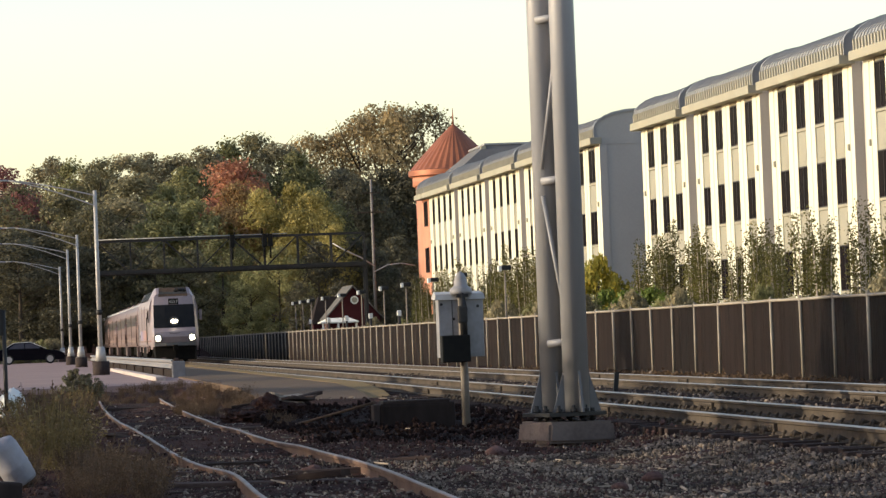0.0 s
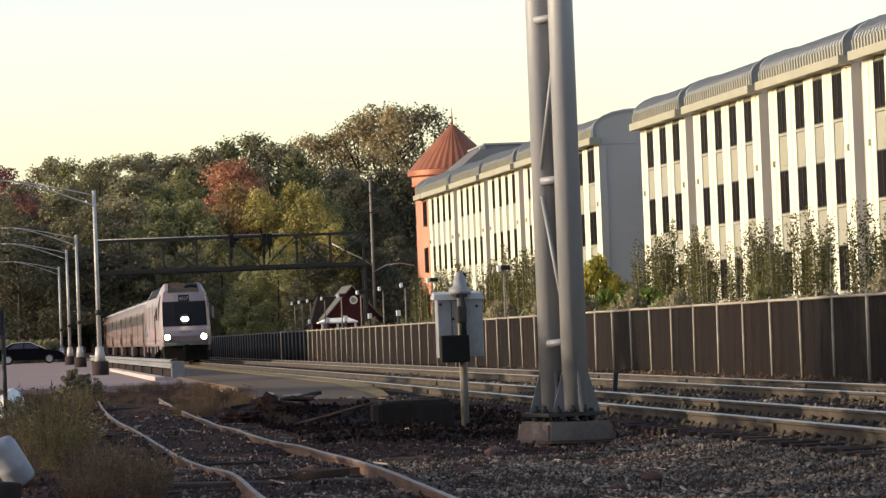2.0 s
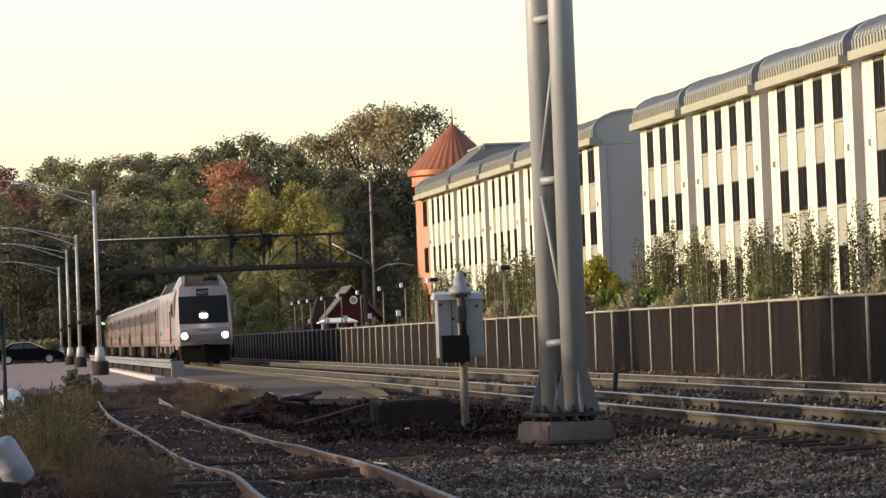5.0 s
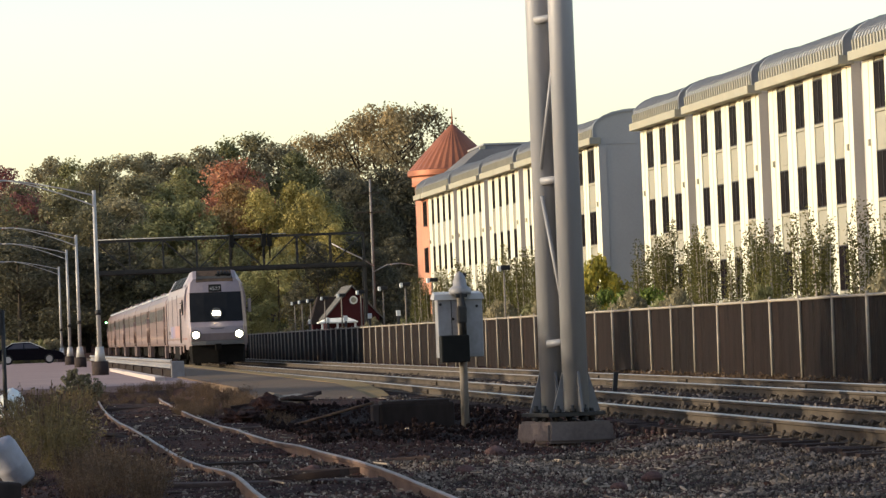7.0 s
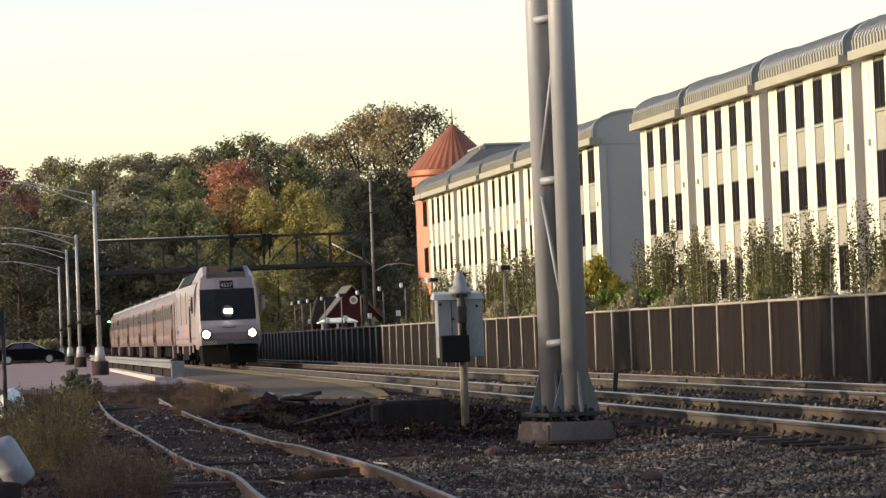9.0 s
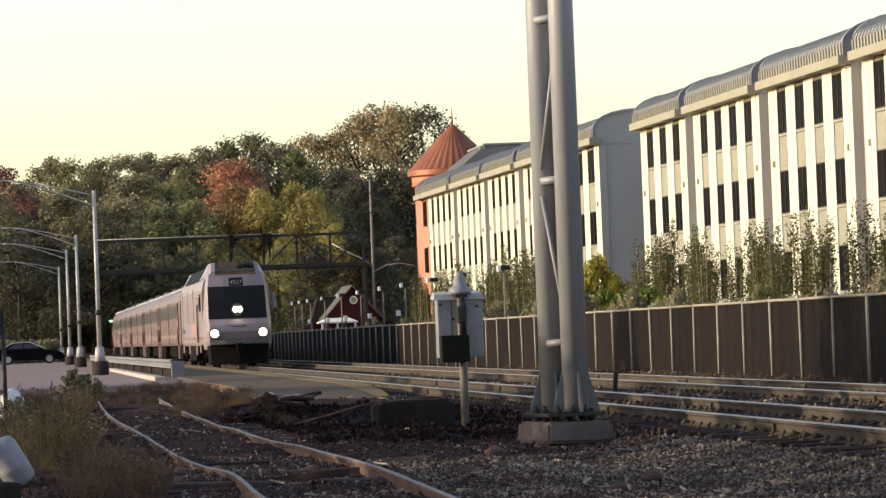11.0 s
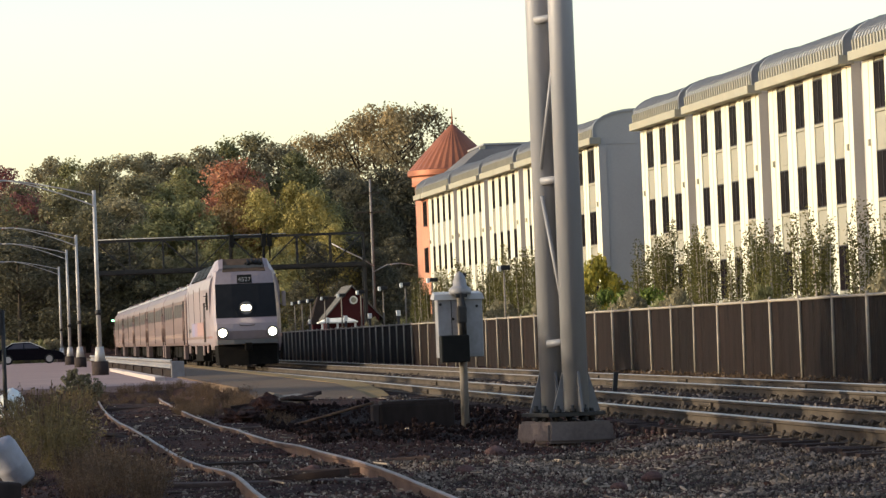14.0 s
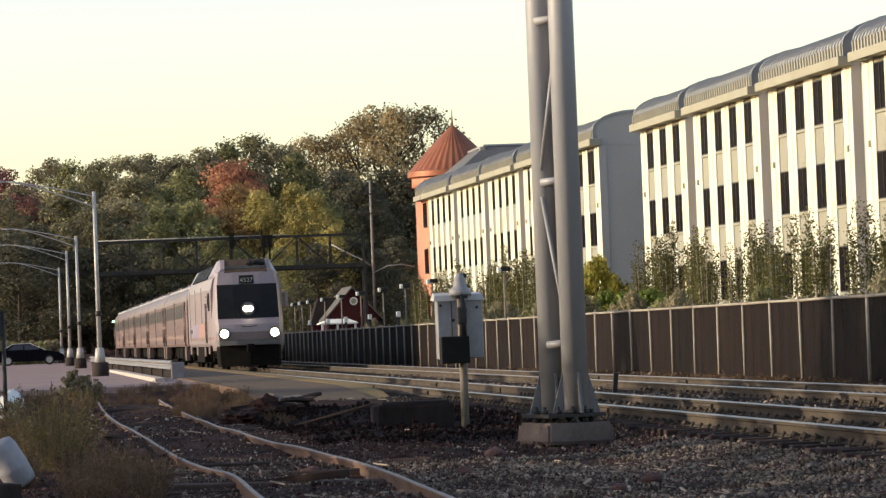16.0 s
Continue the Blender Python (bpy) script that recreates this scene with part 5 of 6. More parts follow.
# ------------------------------------------------------------ street lamps of the car park
def street_lamp():
    t = thing("street_lamp", Matrix(), "pale steel lamp post with double arm on concrete pedestal", "street lamp", "car park lamps")
    bm = B()
    rod(bm, (0, 0, -0.25), (0, 0, 0.50), 0.31, 0.30, 20)
    part("pedestal", bm, DARKCONC, t, "round dark concrete pedestal")
    bm = B()
    rod(bm, (0, 0, 0.50), (0, 0, 1.02), 0.21, 0.14, 16)
    part("sleeve", bm, PALEPOLE, t)
    bm = B()
    rod(bm, (0, 0, 1.0), (0, 0, 6.6), 0.085, 0.065, 16)
    part("pole", bm, PALEPOLE, t)
    bm = B()
    rod(bm, (0, 0, 2.15), (0, 0, 2.33), 0.115, 0.115, 14)
    part("junction_band", bm, DARKSTEEL, t)
    for z0 in (6.42, 6.05):
        bm = B()
        pts = []
        for k in range(11):
            u = k / 10
            pts.append((-u * 3.1, 0, z0 + (7.05 - z0) * (1 - (1 - u) ** 1.3)))
        pipe(bm, pts, 0.027, 8, 0.024)
        part("arm", bm, PALEPOLE, t)
    bm = B()
    rod(bm, (-3.05, 0, 7.05), (-3.7, 0, 7.06), 0.035, 0.03, 8)
    part("arm_tip", bm, PALEPOLE, t)
    bm = B()
    loft(bm, [[(x, 0.14 * w * math.cos(a), 7.05 + 0.07 * w * math.sin(a)) for a in [k * math.tau / 12 for k in range(12)]] for x, w in ((-3.65, 0.4), (-3.8, 0.9), (-4.1, 1.1), (-4.4, 0.8), (-4.5, 0.3))], smooth=True)
    part("lamp_head", bm, BOXGREY, t)
    return t


sl = street_lamp()
sl.matrix_basis = pose(2.87, 135.5, 0.07)
for y, x in ((189.3, 3.04), (217.6, 2.92), (262, 2.95)):
    copy_thing(sl, pose(x, y, 0.10))

# ------------------------------------------------------------ guardrail and kerb
ga, gb = Vector((4.58, 114, 0.04)), Vector((3.72, 198, 0.08))
gd = gb - ga
t = thing("guardrail", Matrix(), "galvanised crash barrier along the edge of the car park", "guardrail")
wave = [(0.0, 0.58), (-0.07, 0.555), (-0.07, 0.50), (0.0, 0.455), (0.0, 0.42), (-0.07, 0.375), (-0.07, 0.32), (0.0, 0.295)]
for k in range(9):
    a, b = ga + gd * k / 9, ga + gd * (k + 0.995) / 9
    bm = B()
    loft(bm, [[(p.x + x, p.y, p.z + z) for x, z in wave] + [(p.x + x + 0.012, p.y, p.z + z) for x, z in wave[::-1]] for p in (a, b)])
    part("beam", bm, BEAM, t)
for k in range(12):
    p = ga + gd * k / 11
    bm = B()
    box(bm, (p.x + 0.09, p.y, p.z + 0.2), (0.13, 0.10, 0.85), 0.01)
    part("post", bm, OLDWOOD, t)
bm = B()
box(bm, (ga.x + 0.14, ga.y - 0.15, ga.z + 0.26), (0.40, 0.12, 0.54), 0.04)
part("end_terminal", bm, BEAM, t, "pale flared end piece")
# dark strip added under the beam in place of the shade there
bm = B()
bar(bm, ga + Vector((0.10, 0, 0.13)), gb + Vector((0.10, 0, 0.13)), 0.06, 0.24)
part("rub_board", bm, NEARBLACK, t, "added dark strip for the shade under the beam")
t = thing("kerb", Matrix(), "pale worn stone kerb below the guardrail", "kerb", kind="structure")
kerb_me = shared("kerb_stone", KERB, lambda b_: box(b_, (0, 0, 0), (0.30, 2.35, 0.34), 0.03))
for k in range(20):
    part("kerb_stone", None, None, t, at=pose(3.90 - k * 0.006, 107.5 + k * 2.4, 0.02), data=kerb_me)


# ------------------------------------------------------------ parked car
def sedan():
    t = thing("sedan_car", Matrix(), "black four-door saloon car parked on the asphalt", "car")
    bm = B()
    # side outline from tail to nose, mirrored across the width
    low = [(-2.3, 0.42), (-2.28, 0.75), (-2.15, 0.95), (-1.6, 1.0), (-0.9, 0.98), (0.5, 0.96), (1.1, 0.93), (1.9, 0.82), (2.25, 0.66), (2.33, 0.45), (2.25, 0.24), (-2.2, 0.26)]
    loft(bm, [[(x * k, y, 0.25 + (z - 0.25) * (1 - 0.03 * (1 - k) * 30)) for x, z in low] for y, k in ((-0.89, 0.985), (-0.84, 1.0), (0.84, 1.0), (0.89, 0.985))])
    part("body", bm, BODYBLACK, t)
    bm = B()
    roof = [(-1.75, 0.97), (-1.05, 1.36), (-0.6, 1.42), (0.1, 1.41), (0.45, 1.34), (1.15, 0.94)]
    loft(bm, [[(x, y * (1.0 if z < 1.1 else 0.80), z) for x, z in roof] for y in (-0.76, 0.76)])
    part("cabin", bm, BODYBLACK, t)
    for s in (-1, 1):
        for nm, pts in (("rear_side_window", [(-1.4, 1.01), (-0.95, 1.32), (-0.32, 1.36), (-0.32, 1.01)]), ("front_side_window", [(-0.26, 1.01), (-0.26, 1.36), (0.1, 1.35), (0.38, 1.29), (0.88, 1.01)])):
            bm = B()
            loft(bm, [[(x, s * (0.765 - 0.152 * (z - 0.97) / 0.45 + d), z) for x, z in pts] for d in (0.0, 0.012)])
            part(nm, bm, SALOONGLASS, t)
        # trim is plain white: the sky highlight along the roof is painted on
        bm = B()
        bar(bm, (-1.72, s * 0.775, 0.99), (-1.03, s * 0.635, 1.395), 0.03)
        bar(bm, (-1.03, s * 0.635, 1.395), (0.1, s * 0.63, 1.43), 0.03)
        bar(bm, (0.1, s * 0.63, 1.43), (1.12, s * 0.775, 0.96), 0.03)
        part("roof_trim", bm, WHITE, t, "chrome window trim, white for the sky reflection along the roof")
        for x in (-1.35, 1.34):
            bm = B()
            rod(bm, (x, s * 0.72, 0.31), (x, s * 0.905, 0.31), 0.32, seg=24)
            w = part("wheel", bm, TYRE, t)
            bm = B()
            rod(bm, (x, s * 0.90, 0.31), (x, s * 0.92, 0.31), 0.21, seg=20)
            part("rim", bm, PALEPOLE, w)
        bm = B()
        box(bm, (2.22, s * 0.66, 0.68), (0.16, 0.36, 0.14), 0.03)
        part("headlight", bm, WHITE, t)
        bm = B()
        box(bm, (-2.25, s * 0.66, 0.80), (0.10, 0.34, 0.16), 0.03)
        part("tail_light", bm, BARN, t)
        bm = B()
        box(bm, (0.75, s * 0.98, 1.02), (0.12, 0.18, 0.13), 0.03)
        part("door_mirror", bm, BODYBLACK, t)
    return t


sedan().matrix_basis = pose(0.64, 250, 0.13)

# hedge behind the car
for k in range(12):
    shrub("olive" if k % 3 else "green", -3.5 + k * 0.55, 262 + (k % 3) * 0.8, 1.75, 0.5, "clipped dull green hedge bush beside the car park")

# ------------------------------------------------------------ signal bridge over the line
t = thing("signal_gantry", pose(0, 270, 0), "dark steel lattice signal bridge over the tracks", "gantry")
GX0, GX1, GZ0, GZ1, GH = 5.7, 24.8, 6.25, 8.5, 0.6
for y in (-GH, GH):
    for z in (GZ0, GZ1):
        bm = B()
        bar(bm, (GX0, y, z), (GX1, y, z), 0.15, 0.36 if z == GZ0 else 0.15)
        part("chord", bm, DARKSTEEL, t)
    for k in range(9):
        x = GX0 + (GX1 - GX0) * k / 8
        bm = B()
        bar(bm, (x, y, GZ0), (x, y, GZ1), 0.09)
        part("upright", bm, DARKSTEEL, t)
        if k < 8:
            x2 = GX0 + (GX1 - GX0) * (k + 1) / 8
            bm = B()
            bar(bm, (x, y, GZ0 if k % 2 else GZ1), (x2, y, GZ1 if k % 2 else GZ0), 0.06)
            part("diagonal", bm, DARKSTEEL, t)
    for x in (GX0, GX1):
        bm = B()
        bar(bm, (x, y, -0.2), (x, y, GZ0), 0.20)
        part("leg", bm, DARKSTEEL, t)
bm = B()
box(bm, ((GX0 + GX1) / 2, -GH - 0.2, GZ0 - 0.05), (GX1 - GX0, 0.5, 0.10))
part("walkway", bm, DARKSTEEL, t)
bm = B()
rod(bm, (GX0, -GH - 0.4, GZ1 + 0.12), (19.2, -GH - 0.4, GZ1 + 0.12), 0.03, seg=6)
part("handrail", bm, PALEPOLE, t, "bright metal handrail")
for x in (15.3, 17.6, 18.0):
    bm = B()
    box(bm, (x, -GH - 0.5, GZ1 - 0.3), (0.35, 0.3, 0.9), 0.04)
    rod(bm, (x, -GH - 0.5, GZ1 - 1.6), (x, -GH - 0.5, GZ1), 0.06, seg=8)
    part("signal_head", bm, BLACKPAINT, t)


# ------------------------------------------------------------ platform lamps beyond the fence
def platform_lamp():
    t = thing("platform_lamp", Matrix(), "dark slim platform lamp post with a boxy head", "lamp post", "platform lamps")
    bm = B()
    rod(bm, (0, 0, -0.2), (0, 0, 3.2), 0.04, 0.032, 10)
    part("pole", bm, POSTTAN, t)
    bm = B()
    box(bm, (0.05, 0, 3.30), (0.34, 0.30, 0.17), 0.04)
    hd = part("lamp_head", bm, DARKSTEEL, t)
    bm = B()
    box(bm, (-0.17, 0, 3.27), (0.13, 0.26, 0.20), 0.03)
    part("lens", bm, WHITE, hd, "pale lamp lens")
    return t


def short_lamp():
    t = thing("bollard_lamp", Matrix(), "short dark post with a white cap beyond the fence", "bollard lamp", "short lamps")
    bm = B()
    rod(bm, (0, 0, -0.2), (0, 0, 1.95), 0.07, seg=10)
    part("post", bm, DARKSTEEL, t)
    bm = B()
    box(bm, (0, 0, 2.10), (0.20, 0.20, 0.26), 0.03)
    part("cap", bm, WHITE, t, "white lamp cap")
    return t


pl = platform_lamp()
pl.matrix_basis = pose(17.0, 131.7, 0)
for y in (144.7, 154.8, 165.8, 176, 187.6, 199, 210, 220.3, 226.9, 233):
    copy_thing(pl, pose(17.0, y, 0, 0, 0, (y * 7) % 5 - 2))
sh = short_lamp()
sh.matrix_basis = pose(17.6, 175.2, 0)
for y in (189.6, 203.7, 215.6, 229):
    copy_thing(sh, pose(17.6, y, 0))

# ------------------------------------------------------------ red house
t = thing("red_house", pose(26.5, 300, 0), "small red gabled house with a white porch roof", "house")
bm = B()
loft(bm, [[(-2.1, y, 0), (2.1, y, 0), (2.1, y, 2.7), (0, y, 5.0), (-2.1, y, 2.7)] for y in (0, 9)])
part("wall", bm, BARN, t)
for s in (-1, 1):
    bm = B()
    loft(bm, [[(0, y, 5.05), (s * 2.4, y, 2.42), (s * 2.4, y, 2.54), (0, y, 5.2)] for y in (-0.35, 9.3)])
    part("roof", bm, SHINGLE, t, "grey shingle roof")
bm = B()
rod(bm, (0.1, 0.02, 4.0), (0.1, -0.05, 4.0), 0.32, seg=24)
w = part("round_window", bm, WHITE, t)
bm = B()
rod(bm, (0.1, -0.03, 4.0), (0.1, -0.07, 4.0), 0.22, seg=20)
part("pane", bm, SPANDREL, w)
bm = B()
loft(bm, [[(-2.9, -3.2, 2.2), (0.1, -3.2, 2.2), (0.1, -3.2, 2.3), (-2.9, -3.2, 2.3)], [(-2.2, -1.6, 2.5), (-0.5, -1.6, 2.5), (-0.5, -1.6, 2.62), (-2.2, -1.6, 2.62)], [(-2.9, 0, 2.2), (0.1, 0, 2.2), (0.1, 0, 2.3), (-2.9, 0, 2.3)]])
part("porch_roof", bm, WHITE, t, "white porch roof")
# near-black colour keeps this roof looking unlit
bm = B()
loft(bm, [[(-3.1, 4.0, 2.2), (-1.0, 4.0, 2.2), (-1.0, 8.5, 2.2), (-3.1, 8.5, 2.2)], [(-2.3, 5.6, 4.4), (-0.8, 5.6, 4.4), (-0.8, 6.8, 4.4), (-2.3, 6.8, 4.4)]])
part("side_roof", bm, NEARBLACK, t, "dark hipped side roof")
bm = B()
box(bm, (-2.0, 6.2, 1.1), (1.8, 4.2, 2.3))
part("side_wall", bm, BARN, t)
for x in (-2.7, -1.5, -0.1):
    bm = B()
    box(bm, (x, -3.0, 1.05), (0.16, 0.16, 2.4), 0.01)
    part("porch_post", bm, WHITE, t)

# ------------------------------------------------------------ utility pole
t = thing("utility_pole", pose(31.1, 330, 0), "tall brown timber utility pole with crossarms", "utility pole")
bm = B()
rod(bm, (0, 0, -1), (0, 0, 14.8), 0.15, 0.10, 10)
part("pole", bm, POLEWOOD, t)
for z, w in ((11.9, 2.6), (13.6, 1.6)):
    bm = B()
    box(bm, (0, -0.15, z), (w, 0.10, 0.10), 0.01)
    part("crossarm", bm, BARK, t)
bm = B()
pipe(bm, [(0, -0.2, 7.2), (-1.2, -0.3, 8.0), (-2.4, -0.3, 8.6), (-3.6, -0.3, 9.3)], 0.06, 8)
part("lamp_arm", bm, PALEPOLE, t, "pale lamp arm")
bm = B()
pipe(bm, [(0, -0.2, 6.7), (1.2, -0.3, 7.25), (2.4, -0.3, 7.35), (3.6, -0.3, 7.1)], 0.05, 8)
part("lamp_arm", bm, PALEPOLE, t, "pale lamp arm")


# ------------------------------------------------------------ weeds
def weed_mesh(name, seed, stems, h, r, mat, leafy=10, leaf=0.035):
    """A tuft: thin bent stems with small blades on them."""
    g_ = np.random.default_rng(seed)
    vs, fs = [], []
    for _ in range(stems):
        a, q = g_.uniform(0, math.tau), r * 0.35 * g_.uniform(0, 1)
        p = np.array((math.cos(a) * q, math.sin(a) * q, -0.03))
        d = np.array((math.cos(a) * g_.uniform(0, 0.6), math.sin(a) * g_.uniform(0, 0.6), 1.0))
        hh = h * g_.uniform(0.5, 1.0)
        w = np.array((-math.sin(a), math.cos(a), 0)) * 0.006
        prev = p
        for k in range(4):
            nxt = prev + d * hh / 4 + g_.normal(0, 0.03, 3) * hh
            i = len(vs)
            vs += [prev - w, prev + w, nxt + w * 0.7, nxt - w * 0.7]
            fs.append((i, i + 1, i + 2, i + 3))
            for _ in range(leafy // 3 if k else 1):
                c = prev + (nxt - prev) * g_.uniform(0, 1)
                u, v = g_.normal(0, 1, 3), g_.normal(0, 1, 3)
                u, v = u / np.linalg.norm(u) * leaf * g_.uniform(0.6, 1.6), v / np.linalg.norm(v) * leaf * 0.35
                i = len(vs)
                vs += [c, c + u * 0.5 + v, c + u, c + u * 0.5 - v]
                fs.append((i, i + 1, i + 2, i + 3))
            prev = nxt
    me = bpy.data.meshes.new(name)
    me.from_pydata([tuple(v) for v in vs], [], fs)
    me.materials.append(mat)
    return me


TUFTS = [weed_mesh("tuft", k, 46, 0.9, 0.9, (WEED, WEED, WEED_GREEN, WEED)[k], 12, 0.05) for k in range(4)]
t = thing("dry_weeds", Matrix(), "brown dry weeds growing beside the rusty siding", "weeds", kind="stuff")
wr = random.Random(8)
patches = ((0.45, 1.25, 35, 43, 26, 0.5, 0), (0.05, 0.55, 44, 56, 36, 0.92, 2), (0.8, 1.45, 84, 93, 20, 0.6, 2), (3.5, 4.5, 80, 92, 34, 0.27, 1),
           (1.9, 4.2, 92, 99, 60, 0.25, 3), (0.0, 1.2, 93, 99, 14, 0.28, 0), (3.05, 3.75, 74, 80, 22, 0.27, 1), (3.9, 4.8, 66, 78, 14, 0.35, 0), (-0.2, 0.3, 40, 60, 10, 0.5, 3), (3.9, 4.6, 62, 68, 10, 0.25, 3), (4.1, 4.65, 71, 86, 30, 0.40, 1), (3.3, 4.5, 72, 82, 16, 0.28, 3))
for x0, x1, y0, y1, n, h, v in patches:
    for k in range(n):
        x, y, q = wr.uniform(x0, x1), wr.uniform(y0, y1), h * wr.uniform(0.65, 1.15)
        part("tuft", None, None, t, at=pose(x, y, ground_z(x, y), 0, 0, wr.uniform(0, 360)) @ Matrix.Diagonal((q * 1.1, q * 1.1, q, 1)), data=TUFTS[v if wr.random() < 0.75 else 0])

shrub("deep", 1.25, 88.0, 0.95, 0.30, "small dark green bush at the edge of the asphalt")
shrub("deep", 1.6, 90.5, 0.75, 0.26, "small dark green bush at the edge of the asphalt")

# fallen leaves drifted along the foot of the fence
lr = np.random.default_rng(17)
n = 2600
ly = np.concatenate([lr.normal(c, w, n // 6) for c, w in ((72, 1.6), (78, 1.2), (83.5, 1.8), (90, 2.0), (97, 2.5), (110, 6.0))])
lx = 15.66 - np.abs(lr.normal(0, 0.16, len(ly)))
lz = np.array([ground_z(x, y) for x, y in zip(lx, ly)]) + 0.02 + np.abs(lr.normal(0, 0.045, len(ly)))
pc = np.stack([lx, ly, lz], 1)
ua = lr.normal(0, 1, pc.shape)
ua /= np.linalg.norm(ua, axis=1)[:, None]
ub = np.cross(ua, lr.normal(0, 1, pc.shape))
ub /= np.linalg.norm(ub, axis=1)[:, None]
lv = np.stack([pc - ua * 0.045, pc - ub * 0.03, pc + ua * 0.045, pc + ub * 0.03], 1).reshape(-1, 3)
lv[:, 2] = np.maximum(lv[:, 2], -0.30)
sheet("leaf_litter", lv.tolist(), (np.arange(len(pc))[:, None] * 4 + np.arange(4)).tolist(), WEED, "brown fallen leaves drifted along the fence foot", "leaves", "stuff")

# ------------------------------------------------------------ yard clutter
t = thing("cable_box", pose(5.88, 57.0, -0.36), "low dark concrete cable box beside the relay cabinet", "cable box")
bm = B()
box(bm, (0.04, 0, 0.20), (1.14, 0.62, 0.46), 0.05)
part("body", bm, NEARBLACK, t, "near-black streaked concrete sides")
# lid takes a lighter colour than the body to show the lit top
bm = B()
box(bm, (0.02, -0.02, 0.445), (1.02, 0.54, 0.05), 0.015, 0.6)
part("lid", bm, DARKCONC, t, "lid, coloured paler for the light on top")
bm = B()
box(bm, (-0.585, -0.16, 0.19), (0.10, 0.26, 0.46), 0.02, 4)
part("end_slab", bm, DARKCONC, t, "upright slab against the end")
for x in (-0.18, 0.30):
    bm = B()
    pipe(bm, [(x - 0.07, -0.02, 0.46), (x - 0.06, -0.02, 0.50), (x + 0.06, -0.02, 0.50), (x + 0.07, -0.02, 0.46)], 0.010, 6)
    part("lifting_loop", bm, RUSTBOLT, t)
bm = B()
rod(bm, (3.95, 60.5, -0.37), (5.35, 57.6, 0.08), 0.022, seg=8)
tagged(new("steel_bar", mesh_of("steel_bar", bm, RUSTBOLT)), "long rusty bar leaning on the timber box", "bar")
bm = B()
g2 = random.Random(3)
bmesh.ops.create_icosphere(bm, subdivisions=5, radius=1.0)
for v in bm.verts:
    n_ = noise.noise(v.co * 2.2) * 0.35 + noise.noise(v.co * 6) * 0.2 + noise.noise(v.co * 17) * 0.14
    v.co = Vector((v.co.x * 0.80 * (1 + n_), v.co.y * 1.8 * (1 + n_), max(v.co.z, -0.3) * 0.40 * (1 + n_)))
hp = tagged(new("rubble_mound", mesh_of("rubble_mound", bm, EARTH)), "low heap of dark cinders and rubbish", "heap")
hp.matrix_basis = pose(4.45, 67.5, ground_z(4.45, 67.5) - 0.02)
for k in range(16):
    bm = B()
    box(bm, (0, 0, 0), (g2.uniform(0.5, 1.3), g2.uniform(0.08, 0.2), g2.uniform(0.03, 0.07)), 0.006)
    ob = tagged(new("scrap_plank", mesh_of("scrap_plank", bm, SPLINTER if k in (0, 3, 5) else OLDWOOD)), "grey broken plank lying in the cinders", "plank", "scrap planks")
    if k < 9:
        x, y = g2.uniform(4.15, 5.0), g2.uniform(65.8, 68.0)
        ob.matrix_basis = pose(x, y, ground_z(x, y) + 0.30 * max(0.15, 1 - ((x - 4.45) / 0.8) ** 2) + g2.uniform(0, 0.06), g2.uniform(-12, 12), g2.uniform(-14, 14), g2.uniform(-60, 60))
    else:
        x, y = g2.uniform(1.2, 6.2), g2.uniform(36, 62)
        ob.matrix_basis = pose(x, y, ground_z(x, y) + 0.03, g2.uniform(-5, 5), g2.uniform(-5, 5), g2.uniform(-80, 80))


def sack(name, label, at, size, seed):
    bm_ = B()
    bmesh.ops.create_icosphere(bm_, subdivisions=4, radius=1.0)
    for v_ in bm_.verts:
        c = v_.co.copy()
        n_ = noise.noise(c * 1.6 + Vector((seed, 0, 0))) * 0.28 + abs(noise.noise(c * 4 + Vector((seed, 3, 0)))) * 0.14
        v_.co = Vector((c.x * size[0], c.y * size[1], c.z * size[2])) * (1 + n_)
        v_.co.z = max(v_.co.z, -size[2] * 0.55)
    for f in bm_.faces:
        f.smooth = True
    ob_ = tagged(new(name, mesh_of(name, bm_, WHITE)), label, "sack", "discarded sacks")
    ob_.matrix_basis = at


bm = B()
dp = [(0.0, -0.02), (0.155, -0.02), (0.165, 0.02), (0.17, 0.16), (0.176, 0.18), (0.17, 0.20), (0.168, 0.40), (0.15, 0.47), (0.06, 0.50), (0.0, 0.50)]
loft(bm, [[(max(r, 0.004) * math.cos(k * math.tau / 24), max(r, 0.004) * math.sin(k * math.tau / 24), z) for k in range(24)] for r, z in dp], smooth=True)
tagged(new("plastic_drum", mesh_of("plastic_drum", bm, PLASTIC)), "white plastic drum lying tilted in the weeds", "drum").matrix_basis = pose(-0.02, 40, -0.27, 12, -30, 0)
sack("plastic_sack", "crumpled white plastic sheet in the weeds", pose(-0.17, 70, -0.02), (0.27, 0.3, 0.36), 7.0)
bm = B()
box(bm, (0, 0, 0), (0.30, 0.4, 0.36), 0.03)
tagged(new("concrete_block", mesh_of("concrete_block", bm, DARKCONC)), "dark soiled concrete block in the weeds", "block").matrix_basis = pose(-0.21, 36, -0.32, 0, 4, 12)
t = thing("sign_post", pose(-0.24, 62, -0.4), "thin dark steel post standing among weeds", "post")
bm = B()
rod(bm, (0, 0, -0.1), (0, 0, 2.15), 0.035, seg=10)
part("post", bm, DARKSTEEL, t)
bm = B()
box(bm, (-0.16, -0.04, 1.95), (0.30, 0.02, 0.42), 0.004)
part("sign_plate", bm, DARKSTEEL, t)
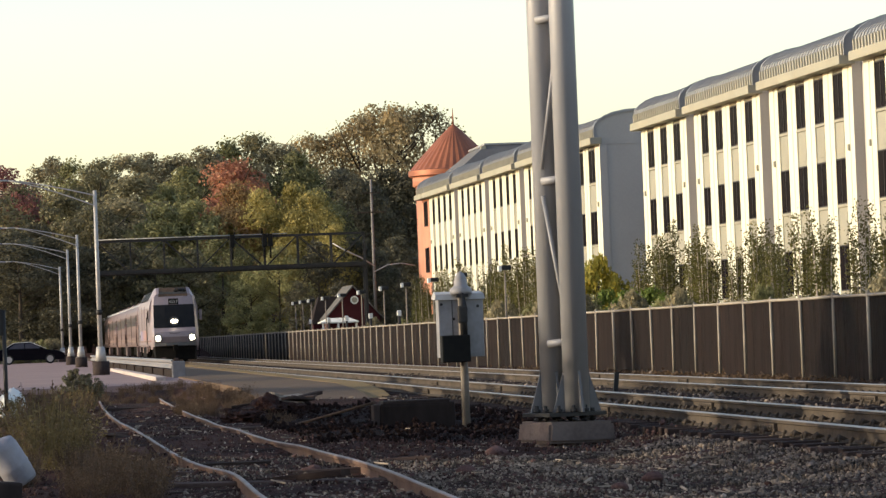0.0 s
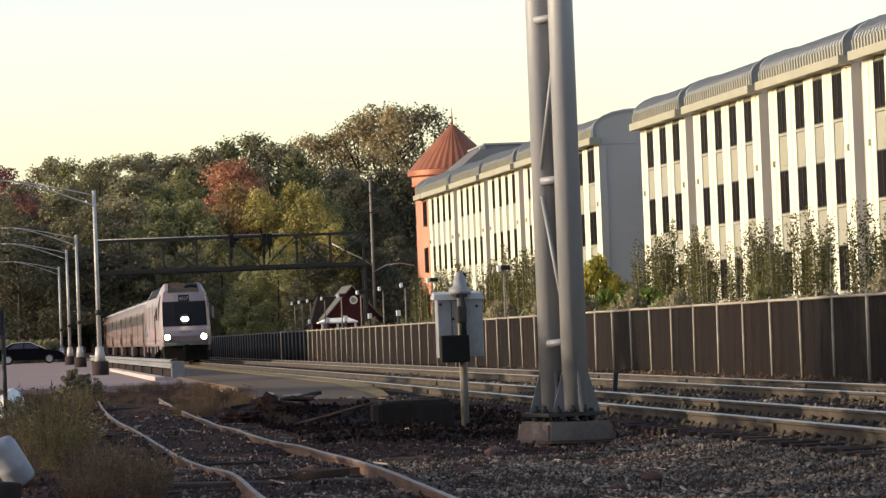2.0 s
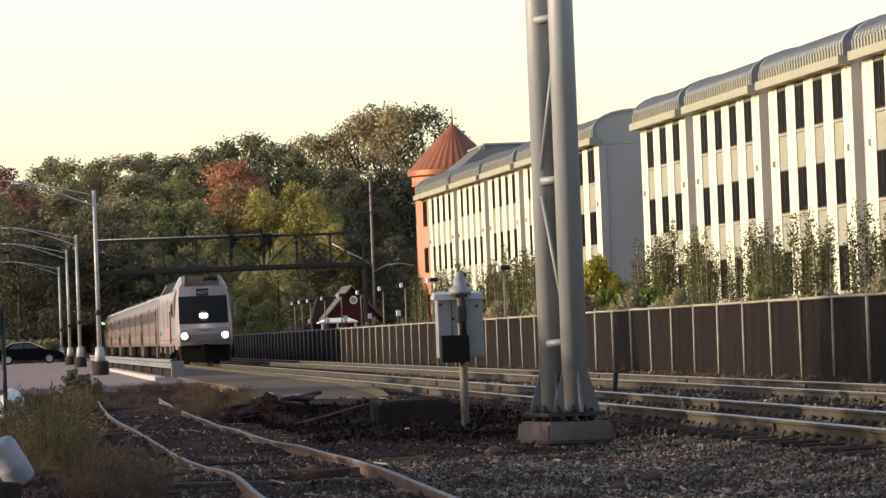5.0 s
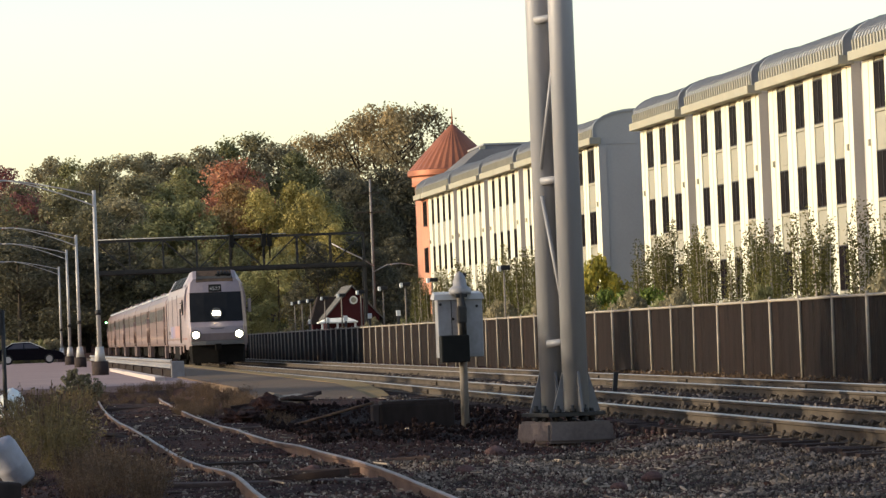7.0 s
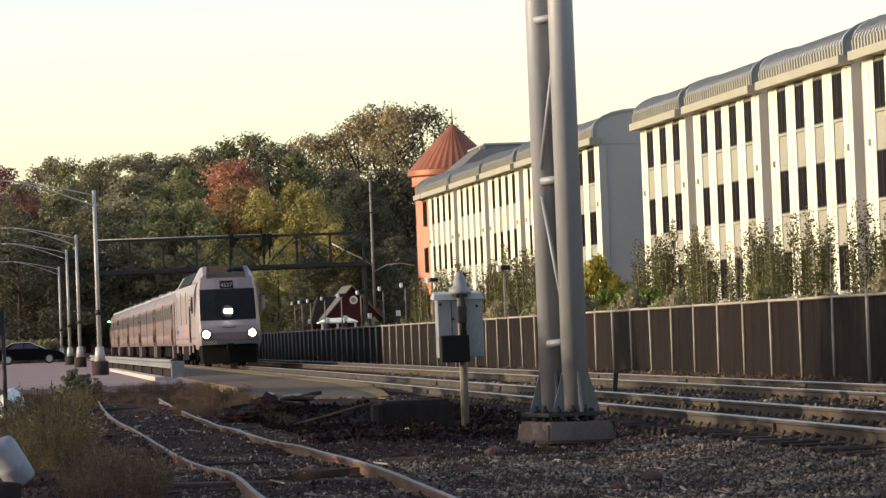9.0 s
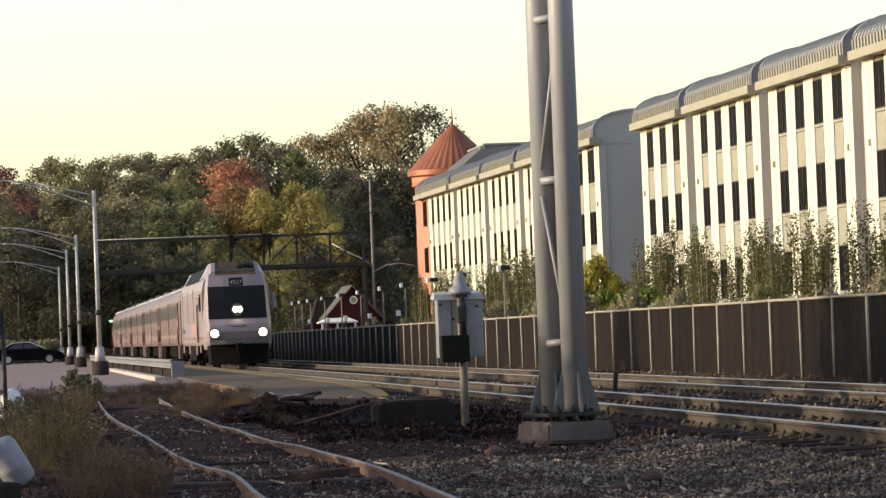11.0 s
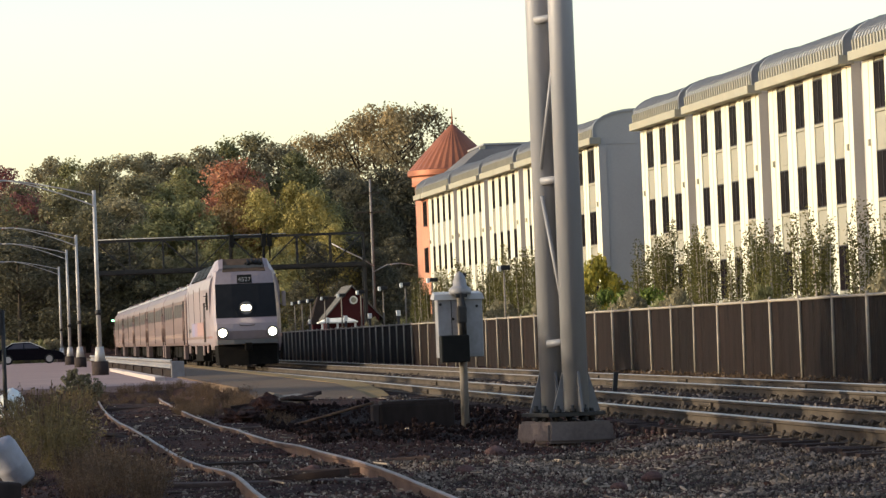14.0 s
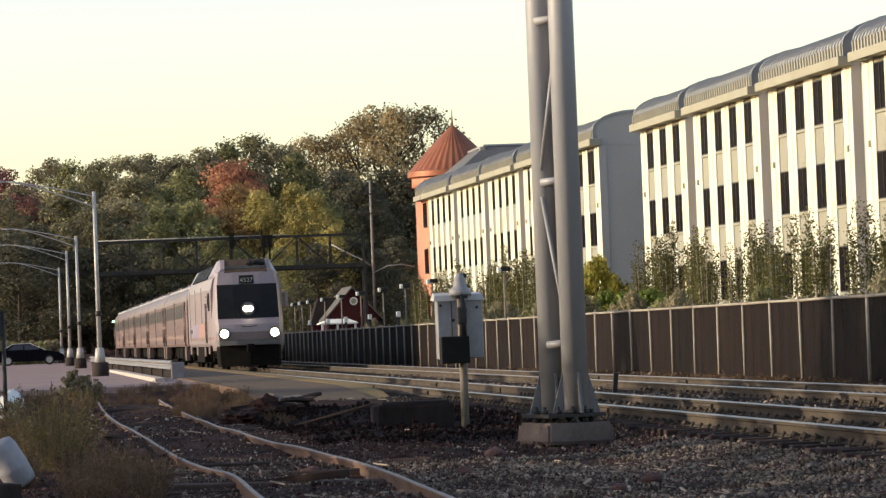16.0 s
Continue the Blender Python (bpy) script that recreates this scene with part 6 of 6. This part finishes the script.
t = thing("marker_post", pose(11.15, 70.8, -0.22), "short dark leaning marker post between the tracks", "marker post")
bm = B()
bar(bm, (0, 0, 0), (0.05, 0, 0.45), 0.085)
part("post", bm, DARKSTEEL, t)
for x, y, s in ((5.62, 45.0, 0.14), (4.55, 39.0, 0.10), (5.75, 34.5, 0.10), (3.1, 41, 0.12), (1.5, 50, 0.15), (5.2, 33, 0.08)):
    bm = B()
    bmesh.ops.create_icosphere(bm, subdivisions=2, radius=s)
    for v in bm.verts:
        v.co *= 1 + 0.35 * noise.noise(v.co * 9 + Vector((x, y, 0)))
        v.co.z *= 0.6
    tagged(new("rock", mesh_of("rock", bm, CLINKER)), "rough grey-brown rock lying on the gravel", "rock", "loose rocks").matrix_basis = pose(x, y, ground_z(x, y) + 0.03)

# green marker light on the last coach
bm = B()
rod(bm, (-1.55, 25.0, 3.1), (-1.68, 25.0, 3.1), 0.05, seg=8)
rod(bm, (-1.66, 25.06, 3.1), (-1.66, 24.92, 3.1), 0.075, seg=10)
part("marker_light", bm, GREEN_ON, coaches[-1], "small green marker light")

# ------------------------------------------------------------ moving train
def motions():
    rows = [(t, d) for t, d in ((0, 223.02), (1, 215.41), (2, 207.81), (3, 200.38), (4, 193.22), (5, 186.44), (6, 180.12), (7, 174.34), (8, 169.15), (9, 164.58), (10, 160.65), (11, 157.38), (12, 154.76), (13, 152.76), (14, 151.35), (15, 150.46), (16, 150.05))]
    gap = 21.3
    walk(loco, [(t, pose(TRACKS[0], d, 0)) for t, d in rows])
    for k, c in enumerate(coaches):
        walk(c, [(t, pose(TRACKS[0], d + gap + k * CAR_LEN, 0)) for t, d in rows])
    # wheels of the locomotive roll with the distance run
    way = loco.animation_data.action.layers[0].strips[0].channelbag(loco.animation_data.action_slot).fcurves.find("location", index=1)
    start = way.evaluate(frame(0))
    for w in loco_wheels:
        base = w.location.copy()
        spin = []
        for k in range(241):
            t = k / 15
            spin.append((t, Matrix.Translation(base) @ Matrix.Rotation((start - way.evaluate(frame(t))) / 0.5, 4, "X")))
        walk(w, spin)


motions()
